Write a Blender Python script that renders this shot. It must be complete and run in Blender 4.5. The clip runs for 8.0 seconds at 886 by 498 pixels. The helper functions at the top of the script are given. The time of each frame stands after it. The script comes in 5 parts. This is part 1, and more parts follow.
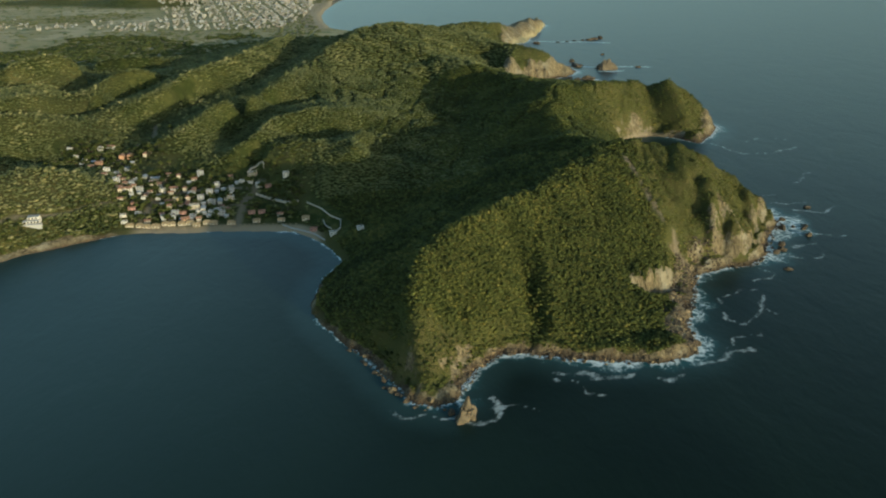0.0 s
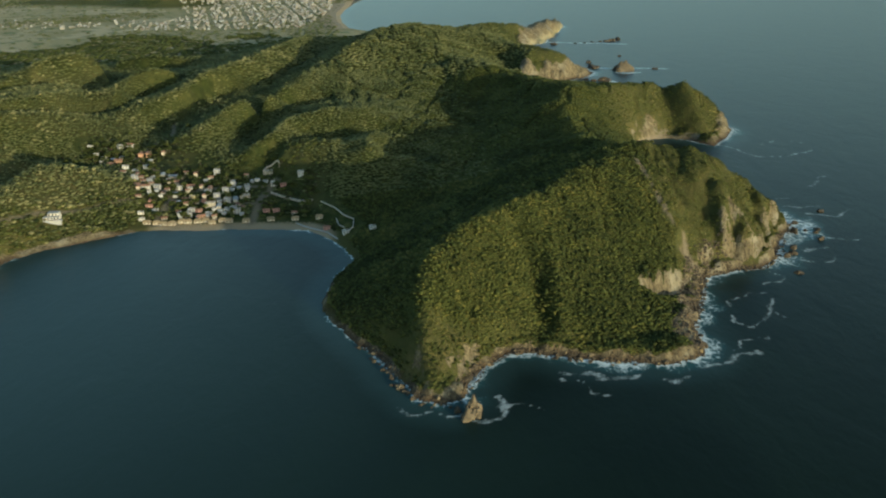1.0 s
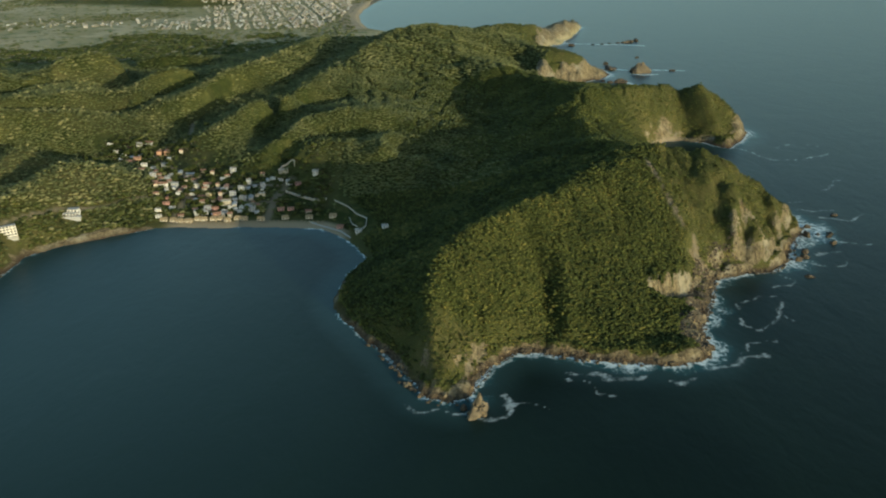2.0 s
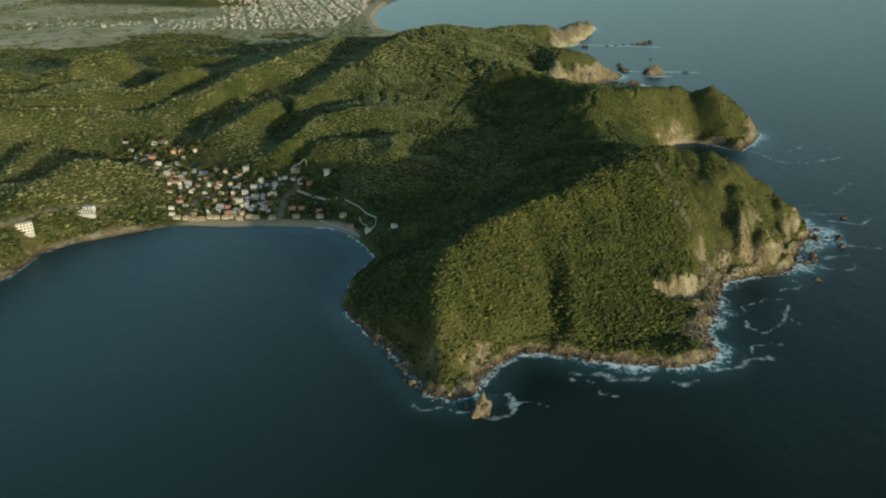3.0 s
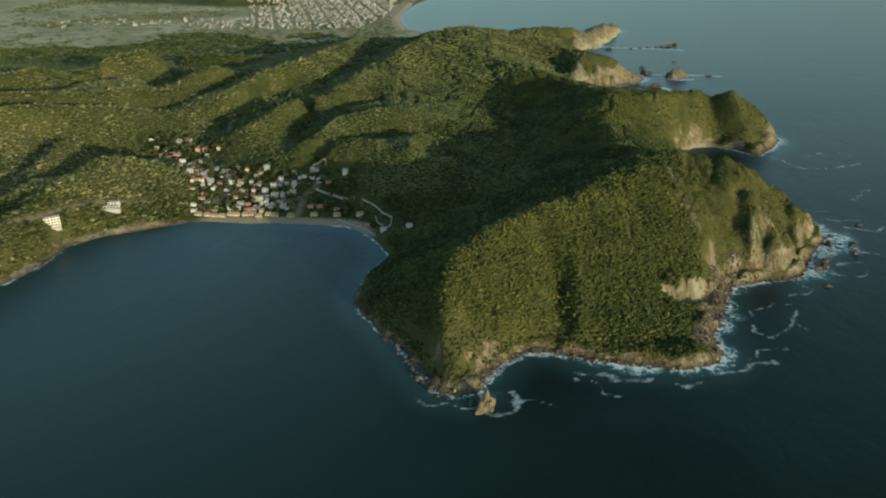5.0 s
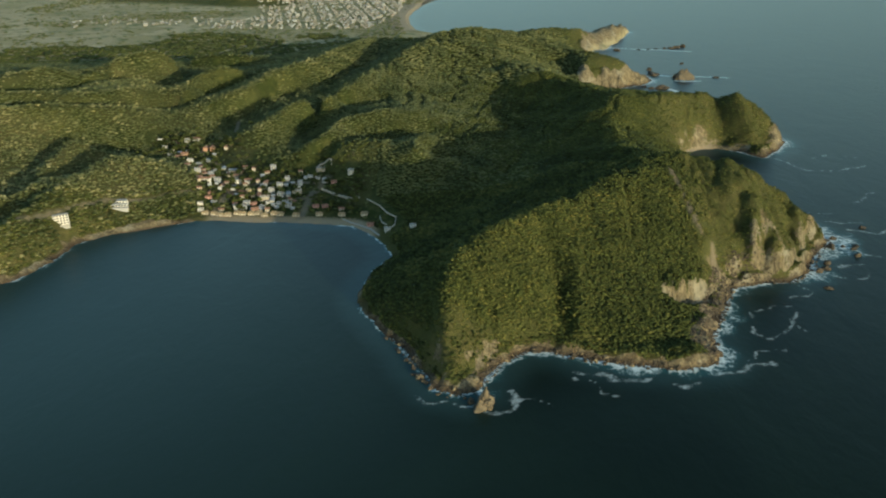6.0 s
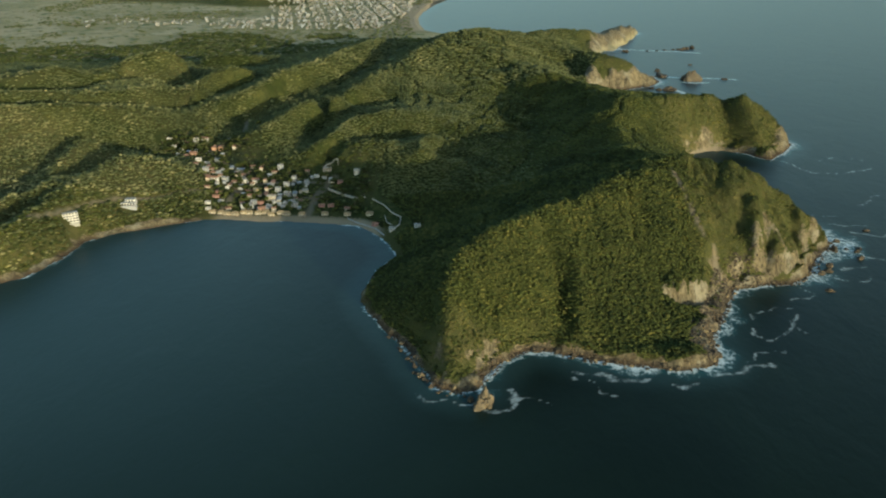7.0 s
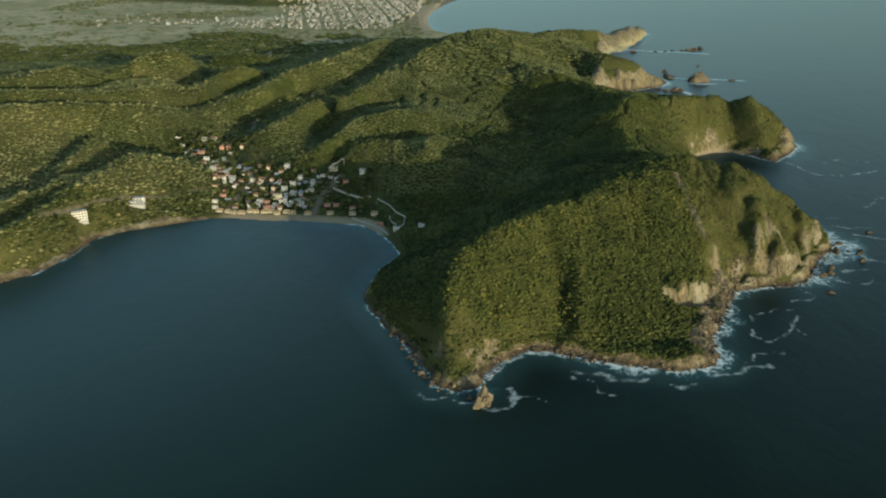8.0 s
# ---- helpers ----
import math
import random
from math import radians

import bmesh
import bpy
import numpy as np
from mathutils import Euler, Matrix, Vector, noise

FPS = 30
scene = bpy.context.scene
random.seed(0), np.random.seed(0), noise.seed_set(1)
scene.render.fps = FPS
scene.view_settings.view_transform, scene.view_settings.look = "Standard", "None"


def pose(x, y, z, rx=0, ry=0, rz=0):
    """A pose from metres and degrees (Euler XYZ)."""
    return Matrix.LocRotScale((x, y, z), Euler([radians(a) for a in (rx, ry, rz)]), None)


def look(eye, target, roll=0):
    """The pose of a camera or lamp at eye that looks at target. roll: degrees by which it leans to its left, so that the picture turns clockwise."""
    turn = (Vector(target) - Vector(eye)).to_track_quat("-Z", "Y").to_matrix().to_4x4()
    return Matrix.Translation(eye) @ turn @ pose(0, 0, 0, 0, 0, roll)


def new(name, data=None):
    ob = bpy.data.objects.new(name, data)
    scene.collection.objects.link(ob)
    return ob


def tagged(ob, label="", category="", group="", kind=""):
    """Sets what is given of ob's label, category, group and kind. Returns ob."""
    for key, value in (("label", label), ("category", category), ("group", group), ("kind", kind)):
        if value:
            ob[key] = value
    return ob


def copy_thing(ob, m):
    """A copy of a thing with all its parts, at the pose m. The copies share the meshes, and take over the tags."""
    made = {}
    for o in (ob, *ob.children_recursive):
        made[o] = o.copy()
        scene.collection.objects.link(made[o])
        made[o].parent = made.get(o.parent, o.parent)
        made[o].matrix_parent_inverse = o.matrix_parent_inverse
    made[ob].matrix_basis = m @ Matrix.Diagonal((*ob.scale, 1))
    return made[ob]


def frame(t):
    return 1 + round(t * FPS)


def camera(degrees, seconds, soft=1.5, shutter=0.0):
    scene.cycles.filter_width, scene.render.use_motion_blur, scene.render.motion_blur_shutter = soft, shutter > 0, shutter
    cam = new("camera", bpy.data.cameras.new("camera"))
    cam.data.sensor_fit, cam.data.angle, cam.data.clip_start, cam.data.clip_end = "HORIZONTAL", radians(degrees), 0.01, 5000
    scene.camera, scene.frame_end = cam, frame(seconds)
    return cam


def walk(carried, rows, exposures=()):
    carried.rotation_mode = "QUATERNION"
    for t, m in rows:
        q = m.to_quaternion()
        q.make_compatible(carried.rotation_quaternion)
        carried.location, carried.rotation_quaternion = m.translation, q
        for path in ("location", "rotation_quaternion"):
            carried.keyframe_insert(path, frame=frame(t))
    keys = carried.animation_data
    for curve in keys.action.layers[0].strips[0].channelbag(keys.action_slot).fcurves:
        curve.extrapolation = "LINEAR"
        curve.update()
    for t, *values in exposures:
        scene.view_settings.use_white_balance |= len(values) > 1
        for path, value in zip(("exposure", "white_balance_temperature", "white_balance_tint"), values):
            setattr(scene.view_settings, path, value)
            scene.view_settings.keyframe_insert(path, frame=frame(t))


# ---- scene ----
cam = camera(59.85, 8.0, soft=2.1)
PATH = [
    (0, (-27.174, -563.721, 367.650), (-19.186, -472.349, 327.809), -0.28),
    (0.5, (-23.464, -568.109, 369.400), (-16.529, -476.654, 329.551), -0.27),
    (1, (-19.779, -572.355, 371.096), (-14.089, -480.815, 331.246), -0.24),
    (1.5, (-16.112, -576.475, 372.747), (-11.650, -484.871, 332.887), -0.19),
    (3, (-5.144, -588.218, 377.539), (-3.620, -496.512, 337.694), -0.11),
    (3.5, (-1.473, -591.976, 379.116), (-0.928, -500.260, 339.268), -0.08),
    (4, (2.219, -595.679, 380.701), (1.837, -503.962, 340.854), -0.05),
    (4.5, (5.940, -599.343, 382.303), (4.824, -507.637, 342.443), 0.01),
    (6, (17.352, -610.240, 387.322), (14.420, -518.587, 347.434), 0.09),
    (6.5, (21.266, -613.890, 389.100), (17.705, -522.265, 349.198), 0.13),
    (7, (25.247, -617.573, 390.947), (21.040, -525.980, 351.035), 0.16),
    (7.5, (29.304, -621.303, 392.875), (24.493, -529.758, 352.919), 0.19),
    (8, (33.443, -625.095, 394.892), (28.014, -533.600, 354.903), 0.20),
]
walk(cam, [(t, look(eye, target, roll)) for t, eye, target, roll in PATH],
     exposures=[(0.0, 1.06, 5700, -7), (8.0, 1.13, 5700, -7)])

# ---- light: a low, warm sun over the open ocean, clear sky ----
SUN_ELEVATION, SUN_AZIMUTH = 8.5, -52.5      # degrees; azimuth counted from +x towards +y
world = bpy.data.worlds.new("sky")
scene.world = world
world.use_nodes = True
wn = world.node_tree
sky = wn.nodes.new("ShaderNodeTexSky")
sky.sky_type, sky.sun_disc = "NISHITA", False
sky.sun_elevation, sky.sun_rotation = radians(SUN_ELEVATION), radians(90 - SUN_AZIMUTH)
sky.air_density, sky.dust_density = 1.0, 1.0
wn.links.new(sky.outputs[0], wn.nodes["Background"].inputs[0])
wn.nodes["Background"].inputs[1].default_value = 0.185
sun_data = bpy.data.lights.new("sun", "SUN")
sun_data.energy, sun_data.angle, sun_data.color = 3.2, radians(0.5), (1.0, 0.80, 0.54)
sun = new("sun", sun_data)
sun_way = Vector((math.cos(radians(SUN_AZIMUTH)) * math.cos(radians(SUN_ELEVATION)),
                  math.sin(radians(SUN_AZIMUTH)) * math.cos(radians(SUN_ELEVATION)), math.sin(radians(SUN_ELEVATION))))
sun.matrix_world = look(sun_way * 1000, (0, 0, 0))


# ---- materials ----
class Nodes:
    """A small writer of node materials."""

    def __init__(self, name, rough=0.9, spec=0.2):
        self.mat = bpy.data.materials.new(name)
        self.mat.use_nodes = True
        self.tree = self.mat.node_tree
        self.bsdf = self.tree.nodes["Principled BSDF"]
        self.bsdf.inputs["Roughness"].default_value = rough
        self.bsdf.inputs["Specular IOR Level"].default_value = spec

    def node(self, kind, **inputs):
        n = self.tree.nodes.new(kind)
        for key, value in inputs.items():
            self.set(n, key.replace("_", " "), value)
        return n

    def set(self, n, key, value):
        sock = n.inputs[int(key)] if key.isdigit() else n.inputs[key]
        if isinstance(value, bpy.types.NodeSocket):
            self.tree.links.new(value, sock)
        else:
            sock.default_value = value

    def place(self):
        return self.node("ShaderNodeTexCoord").outputs["Object"]

    def noise(self, scale, detail=4.0, rough=0.55, vector=None, distort=0.0):
        n = self.node("ShaderNodeTexNoise", Vector=vector or self.place(), Scale=scale, Detail=detail, Roughness=rough, Distortion=distort)
        return n.outputs["Fac"]

    def attr(self, name):
        n = self.node("ShaderNodeAttribute")
        n.attribute_name = name
        return n.outputs["Fac"]

    def math(self, op, a, b=0.0):
        n = self.tree.nodes.new("ShaderNodeMath")
        n.operation = op
        self.set(n, "0", a)
        self.set(n, "1", b)
        return n.outputs[0]

    def ramp(self, fac, lo, hi, a=0.0, b=1.0):
        n = self.node("ShaderNodeMapRange", Value=fac)
        n.interpolation_type = "SMOOTHSTEP"
        for k, v in (("From Min", lo), ("From Max", hi), ("To Min", a), ("To Max", b)):
            n.inputs[k].default_value = v
        return n.outputs[0]

    def mix(self, fac, a, b):
        n = self.tree.nodes.new("ShaderNodeMix")
        n.data_type = "RGBA"
        self.set(n, "0", fac)
        for k, v in (("6", a), ("7", b)):
            self.set(n, k, v if isinstance(v, bpy.types.NodeSocket) else (*v, 1))
        return n.outputs[2]

    def bump(self, height, distance, strength=1.0):
        n = self.node("ShaderNodeBump", Height=height, Distance=distance, Strength=strength)
        self.set(self.bsdf, "Normal", n.outputs[0])

    def colour(self, value):
        self.set(self.bsdf, "Base Color", value if isinstance(value, bpy.types.NodeSocket) else (*value, 1))


def ground_material():
    m = Nodes("hillside", 0.95, 0.05)
    big, mid, fine = m.noise(0.012, 5), m.noise(0.07, 5), m.noise(0.5, 6, 0.65)
    brush = m.mix(m.ramp(big, 0.35, 0.65), (0.024, 0.031, 0.008), (0.044, 0.048, 0.013))
    brush = m.mix(m.ramp(fine, 0.45, 0.65, 0.0, 0.6), brush, (0.026, 0.034, 0.009))
    brush = m.mix(m.ramp(mid, 0.45, 0.7, 0, 0.6), brush, (0.095, 0.086, 0.026))
    dry = m.mix(m.ramp(mid, 0.3, 0.7), (0.080, 0.070, 0.026), (0.050, 0.053, 0.017))
    soil = m.mix(m.attr("dry"), brush, dry)
    stretch = m.node("ShaderNodeMapping", Vector=m.place())
    stretch.inputs["Scale"].default_value = (1, 1, 0.35)
    cracks = m.noise(0.16, 7, 0.7, stretch.outputs[0], 1.2)
    stone = m.mix(m.ramp(cracks, 0.36, 0.6), (0.066, 0.052, 0.030), (0.175, 0.142, 0.084))
    stone = m.mix(m.ramp(m.noise(0.035, 5), 0.5, 0.72), stone, (0.225, 0.198, 0.138))
    stone = m.mix(m.ramp(fine, 0.56, 0.7, 0, 0.6), stone, (0.055, 0.042, 0.026))
    tall = m.node("ShaderNodeMapping", Vector=m.place())
    tall.inputs["Scale"].default_value = (1, 1, 0.18)
    stone = m.mix(m.ramp(m.noise(0.42, 5, 0.65, tall.outputs[0], 0.6), 0.5, 0.66, 0, 0.75), stone, (0.048, 0.037, 0.023))
    rocky = m.ramp(m.math("ADD", m.attr("rock"), m.math("MULTIPLY", m.math("SUBTRACT", mid, 0.5), 0.9)), 0.4, 0.6)
    col = m.mix(rocky, soil, stone)
    wet = m.mix(m.ramp(fine, 0.4, 0.65), (0.035, 0.026, 0.018), (0.09, 0.062, 0.038))
    col = m.mix(m.attr("wet"), col, wet)
    col = m.mix(m.attr("sand"), col, m.mix(fine, (0.190, 0.150, 0.095), (0.28, 0.225, 0.145)))
    col = m.mix(m.math("MULTIPLY", m.attr("path"), 0.75), col, m.mix(fine, (0.13, 0.10, 0.065), (0.20, 0.165, 0.115)))
    field = m.node("ShaderNodeTexVoronoi", Vector=m.place(), Scale=0.006)
    # dry fields, kept pale and close in tone: distant haze is in these colours
    pl = m.mix(m.ramp(field.outputs["Color"], 0.2, 0.8), (0.210, 0.180, 0.092), (0.275, 0.232, 0.138))
    pl = m.mix(m.ramp(m.noise(0.02, 6), 0.5, 0.66), pl, (0.125, 0.130, 0.065))
    col = m.mix(m.attr("plain"), col, pl)
    m.colour(col)
    m.bump(m.math("ADD", m.math("MULTIPLY", cracks, 2.0), m.math("MULTIPLY", fine, 1.6)), 1.8, 0.9)
    return m.mat


def sea_material():
    m = Nodes("sea_water", 0.34, 0.118)
    m.bsdf.inputs["IOR"].default_value = 1.333
    turn = m.node("ShaderNodeMapping", Vector=m.place())
    turn.inputs["Rotation"].default_value = (0, 0, radians(35))
    turn.inputs["Scale"].default_value = (1.0, 0.6, 1.0)
    swell, chop, ripple = m.noise(0.022, 3, 0.5, turn.outputs[0], 0.6), m.noise(0.11, 5, 0.6, turn.outputs[0], 0.4), m.noise(0.7, 5, 0.7)
    patch = m.noise(0.006, 4, 0.55, None, 0.8)
    col = m.mix(m.ramp(patch, 0.35, 0.7), (0.0031, 0.0068, 0.0034), (0.0050, 0.0100, 0.0054))
    # blue-green of the shallows; over the bay it also paints in missing sky reflection
    col = m.mix(m.math("MULTIPLY", m.attr("shallow_sky_lift"), 0.8), col, (0.0215, 0.0400, 0.0385))
    warp = m.noise(0.05, 5, 0.65, None, 2.5)
    drift = m.node("ShaderNodeTexNoise", Vector=m.place(), Scale=0.06, Detail=3.0)
    bent = m.node("ShaderNodeVectorMath", **{"0": m.place()})
    bent.operation = "ADD"
    push = m.node("ShaderNodeVectorMath", **{"0": drift.outputs["Color"], "1": (22.0, 22.0, 0.0)})
    push.operation = "MULTIPLY"
    m.set(bent, "1", push.outputs[0])
    lace = m.node("ShaderNodeTexVoronoi", Vector=bent.outputs[0], Scale=0.11)
    lace.feature = "DISTANCE_TO_EDGE"
    grain = m.math("ADD", m.math("MULTIPLY", m.math("SUBTRACT", warp, 0.5), 1.3), m.math("MULTIPLY", m.math("SUBTRACT", m.noise(0.3, 6, 0.72, None, 1.6), 0.5), 1.5))
    froth = m.math("ADD", m.attr("surf"), grain)
    web = m.math("MULTIPLY", m.math("SUBTRACT", 0.16, lace.outputs["Distance"]), 1.3)
    froth = m.math("ADD", froth, web)
    foam = m.math("MULTIPLY", m.ramp(froth, 0.6, 1.2), m.ramp(m.attr("surf"), 0.05, 0.3))
    trail = m.math("MULTIPLY", m.ramp(m.math("ADD", m.attr("streak"), m.math("MULTIPLY", m.math("ADD", grain, m.math("MULTIPLY", m.math("SUBTRACT", m.noise(0.09, 2), 0.5), 1.3)), 1.1)), 0.45, 1.4), m.ramp(m.attr("streak"), 0.1, 0.5))
    foam = m.math("MAXIMUM", foam, m.math("MULTIPLY", trail, 0.55))
    col = m.mix(m.math("MULTIPLY", m.ramp(m.math("ADD", m.attr("surf"), m.math("MULTIPLY", grain, 0.4)), 0.1, 0.9), 0.8), col, (0.020, 0.060, 0.062))
    m.colour(m.mix(foam, col, (0.50, 0.53, 0.50)))
    m.set(m.bsdf, "Roughness", m.ramp(foam, 0, 1, 0.34, 0.9))
    m.bump(m.math("ADD", m.math("ADD", m.math("MULTIPLY", swell, 2.2), chop), m.math("MULTIPLY", ripple, 0.16)), 1.0, 0.28)
    return m.mat


def leaf_material(name, dark, light, warm):
    m = Nodes(name, 0.8, 0.05)
    tint = m.attr("tint")
    col = m.mix(m.ramp(tint, 0.0, 0.75), dark, light)
    col = m.mix(m.ramp(tint, 0.72, 1.0), col, warm)
    fine = m.noise(0.75, 5, 0.75)
    col = m.mix(m.ramp(fine, 0.44, 0.66, 0.0, 0.5), col, dark)
    m.colour(col)
    m.bump(m.noise(1.4, 3, 0.6), 0.4, 0.5)
    thin = m.node("ShaderNodeBsdfTranslucent", Color=m.mix(0.5, col, light))
    both = m.node("ShaderNodeMixShader", Fac=0.48)
    m.tree.links.new(m.bsdf.outputs[0], both.inputs[1])
    m.tree.links.new(thin.outputs[0], both.inputs[2])
    m.tree.links.new(both.outputs[0], m.tree.nodes["Material Output"].inputs[0])
    return m.mat


GROUND, SEA = ground_material(), sea_material()
LEAVES = leaf_material("forest_leaves", (0.052, 0.064, 0.026), (0.156, 0.158, 0.064), (0.300, 0.268, 0.120))
SCRUB_LEAVES = leaf_material("headland_leaves", (0.028, 0.037, 0.014), (0.102, 0.109, 0.030), (0.180, 0.158, 0.042))

# ---- the plan of the land ----
# shoreline, walked with the land on the left hand side of the bay first
SHORE_BAY = [(-3200, -300), (-900, -100), (-610, 30), (-548, 105), (-528, 147), (-502, 168), (-494, 196), (-481, 240), (-478, 277),
             (-462, 299), (-421, 325), (-383, 350), (-353, 368), (-322, 366), (-274, 361), (-235, 363), (-178, 358), (-137, 352), (-114, 330), (-90, 294)]
SHORE_WEST = [(-74, 250), (-93, 204), (-102, 153), (-89, 106), (-61, 59), (-38, 27), (-26, -8), (-6, -38), (14, -46), (30, -34), (38, -12)]
SHORE_FRONT = [(54, 16), (76, 35), (106, 32), (141, 18), (182, 11), (219, 8), (251, 18), (259, 30)]
SHORE_OCEAN = [(263, 69), (284, 106), (304, 146), (320, 182), (356, 196), (388, 196), (425, 226), (447, 268), (486, 324),
               (482, 372), (452, 430), (425, 520), (410, 610), (396, 690), (405, 722), (437, 742), (469, 748), (504, 731), (532, 696)]
SHORE_CAPES = [(555, 721), (580, 747), (610, 800), (597, 860), (540, 930), (470, 1000), (400, 1080), (330, 1150), (292, 1200), (318, 1247),
               (353, 1256), (398, 1279), (446, 1316), (490, 1375), (478, 1440), (420, 1500), (375, 1600), (380, 1750), (399, 1850), (443, 1860)]
SHORE_FAR = [(501, 1994), (594, 2261), (560, 2290), (480, 2210), (400, 2120), (280, 2050), (100, 2070), (-60, 2140), (-172, 2269), (-203, 2422),
             (-227, 2647), (-220, 2845), (-190, 3117), (-135, 3379), (0, 3800), (400, 4400), (2000, 5200), (2000, 9000), (-9000, 9000), (-9000, -300)]
SHORE = np.array(SHORE_BAY + SHORE_WEST + SHORE_FRONT + SHORE_OCEAN + SHORE_CAPES + SHORE_FAR, float)

# crests and valley floors: x, y, height
CREST_HEADLAND = [(6, -30, 14), (4, 0, 34), (0, 30, 54), (2, 80, 76), (30, 120, 85), (52, 132, 90), (91, 146, 95), (140, 208, 97), (224, 290, 108), (262, 335, 112), (250, 400, 94), (236, 480, 90), (238, 580, 95), (266, 670, 106)]
CREST_SUMMIT = [(262, 335, 112), (310, 342, 111), (352, 340, 106), (400, 345, 78), (430, 335, 50), (460, 318, 24)]
CREST_SCAR = [(262, 320, 108), (276, 284, 90), (285, 240, 66), (290, 190, 40)]
CREST_SPUR = [(350, 320, 98), (356, 256, 80), (376, 232, 50), (392, 212, 20)]
CREST_CAPE = [(266, 670, 106), (350, 752, 97), (420, 815, 88), (470, 855, 92), (540, 832, 74), (582, 798, 46), (602, 792, 14)]
CREST_INNER = [(266, 670, 106), (240, 800, 96), (200, 950, 86), (150, 1080, 90), (60, 1150, 96)]
CREST_MIDDLE = [(-65, 500, 69), (-50, 600, 66), (-7, 681, 60), (30, 780, 55), (79, 884, 56), (90, 1000, 66), (60, 1150, 92), (30, 1300, 118), (17, 1409, 126),
                (100, 1530, 98), (188, 1650, 78), (310, 1820, 70), (350, 1860, 64), (420, 1950, 40), (500, 2090, 44), (540, 2180, 40), (580, 2240, 26)]
CREST_THIRD = [(273, 1540, 66), (289, 1457, 70), (309, 1387, 74), (338, 1371, 74), (373, 1338, 66), (413, 1325, 52), (439, 1303, 26), (455, 1304, 8)]
FLOOR_VILLAGE = [(-300, 385, 2), (-310, 450, 4), (-330, 520, 6), (-400, 620, 9), (-440, 690, 12), (-462, 824, 26)]
FLOOR_EAST = [(-150, 385, 3), (-170, 460, 6), (-210, 548, 16), (-225, 630, 24), (-262, 700, 26)]
FLOOR_DARK = [(-70, 290, 6), (-10, 350, 20), (50, 430, 30), (95, 540, 36), (120, 680, 44), (130, 840, 54)]
FLOOR_UPPER = [(-400, 600, 9), (-455, 640, 13), (-480, 700, 19), (-500, 730, 25)]
FLOOR_COVE = [(410, 705, 4), (370, 650, 26), (330, 620, 48)]
FLOOR_COVE_THIRD = [(300, 1205, 3), (240, 1180, 30), (170, 1170, 65)]
FLOOR_PLAIN = [(-6000, 1500, 8), (-1400, 1500, 8), (-800, 1560, 7), (-450, 1640, 7), (-250, 1800, 6), (-60, 1990, 6), (150, 1990, 6)]
CREST_BAY = [(-549, 151, 42), (-538, 187, 44), (-527, 228, 46), (-534, 302, 50), (-525, 323, 52), (-518, 356, 55), (-509, 395, 56), (-510, 444, 58), (-507, 472, 59), (-482, 477, 57), (-446, 472, 52), (-428, 488, 42)]
FLOOR_BAY = [(-599, 235, 13), (-588, 315, 15), (-590, 378, 17), (-583, 411, 18), (-586, 468, 18), (-580, 510, 18), (-585, 574, 17), (-598, 640, 16), (-577, 658, 12), (-539, 649, 9), (-490, 621, 8)]
CREST_SECOND = [(-609, 235, 44), (-602, 322, 46), (-582, 342, 48), (-580, 391, 50), (-594, 459, 51), (-609, 523, 52), (-619, 577, 53), (-595, 579, 48), (-579, 588, 40)]
FLOOR_SECOND = [(-665, 320, 23), (-638, 401, 25), (-634, 447, 26), (-642, 508, 27), (-660, 588, 29), (-668, 643, 33)]
CREST_LEFT = [(-901, 542, 92), (-822, 591, 92), (-767, 625, 90), (-727, 656, 88), (-702, 683, 84), (-662, 702, 78), (-627, 734, 70), (-595, 778, 60), (-563, 804, 50)]
FLOOR_LEFT = [(-906, 717, 67), (-836, 738, 67), (-782, 754, 65), (-750, 774, 61), (-707, 793, 54), (-665, 815, 46), (-628, 856, 37), (-591, 875, 31), (-545, 904, 27)]
CREST_FOURTH = [(-1012, 694, 88), (-916, 735, 88), (-845, 758, 88), (-804, 779, 86), (-773, 790, 84), (-739, 785, 78), (-714, 810, 76), (-678, 851, 74), (-658, 883, 74), (-641, 922, 66), (-603, 925, 52)]
FLOOR_FOURTH = [(-1149, 877, 51), (-1021, 894, 51), (-943, 918, 49), (-920, 940, 47), (-891, 951, 45), (-829, 945, 41), (-798, 979, 39), (-763, 1008, 37), (-731, 1049, 35), (-696, 1071, 31), (-626, 999, 27)]
CREST_FIFTH = [(-1052, 947, 74), (-942, 964, 74), (-914, 1005, 82), (-896, 1030, 86), (-865, 1029, 84), (-815, 1025, 72), (-792, 1043, 76), (-774, 1075, 84), (-759, 1134, 94), (-728, 1157, 98), (-696, 1175, 98), (-655, 1187, 86)]
CREST_SHELF = [(-773, 956, 67), (-732, 972, 69), (-676, 982, 71), (-641, 1000, 69)]
FLOOR_SHELF = [(-826, 1052, 45), (-776, 1068, 46), (-717, 1079, 47), (-680, 1098, 45)]
FLOOR_FIFTH = [(-875, 1187, 48), (-866, 1229, 50), (-866, 1293, 54)]
FLOOR_NORTH = [(-635, 1085, 27), (-662, 1220, 29), (-696, 1369, 31), (-631, 1305, 37), (-575, 1285, 41), (-550, 1299, 43), (-505, 1261, 46)]
CREST_SIXTH = [(-553, 902, 59), (-547, 959, 75), (-538, 1015, 83), (-506, 1023, 89), (-474, 1038, 89), (-440, 1049, 85)]
CREST_GREEN = [(-681, 1351, 56), (-617, 1315, 68), (-563, 1302, 72), (-518, 1292, 70)]
FLOOR_SEVENTH = [(-522, 952, 36), (-503, 999, 44), (-474, 1030, 50), (-450, 1044, 56), (-439, 1090, 62)]
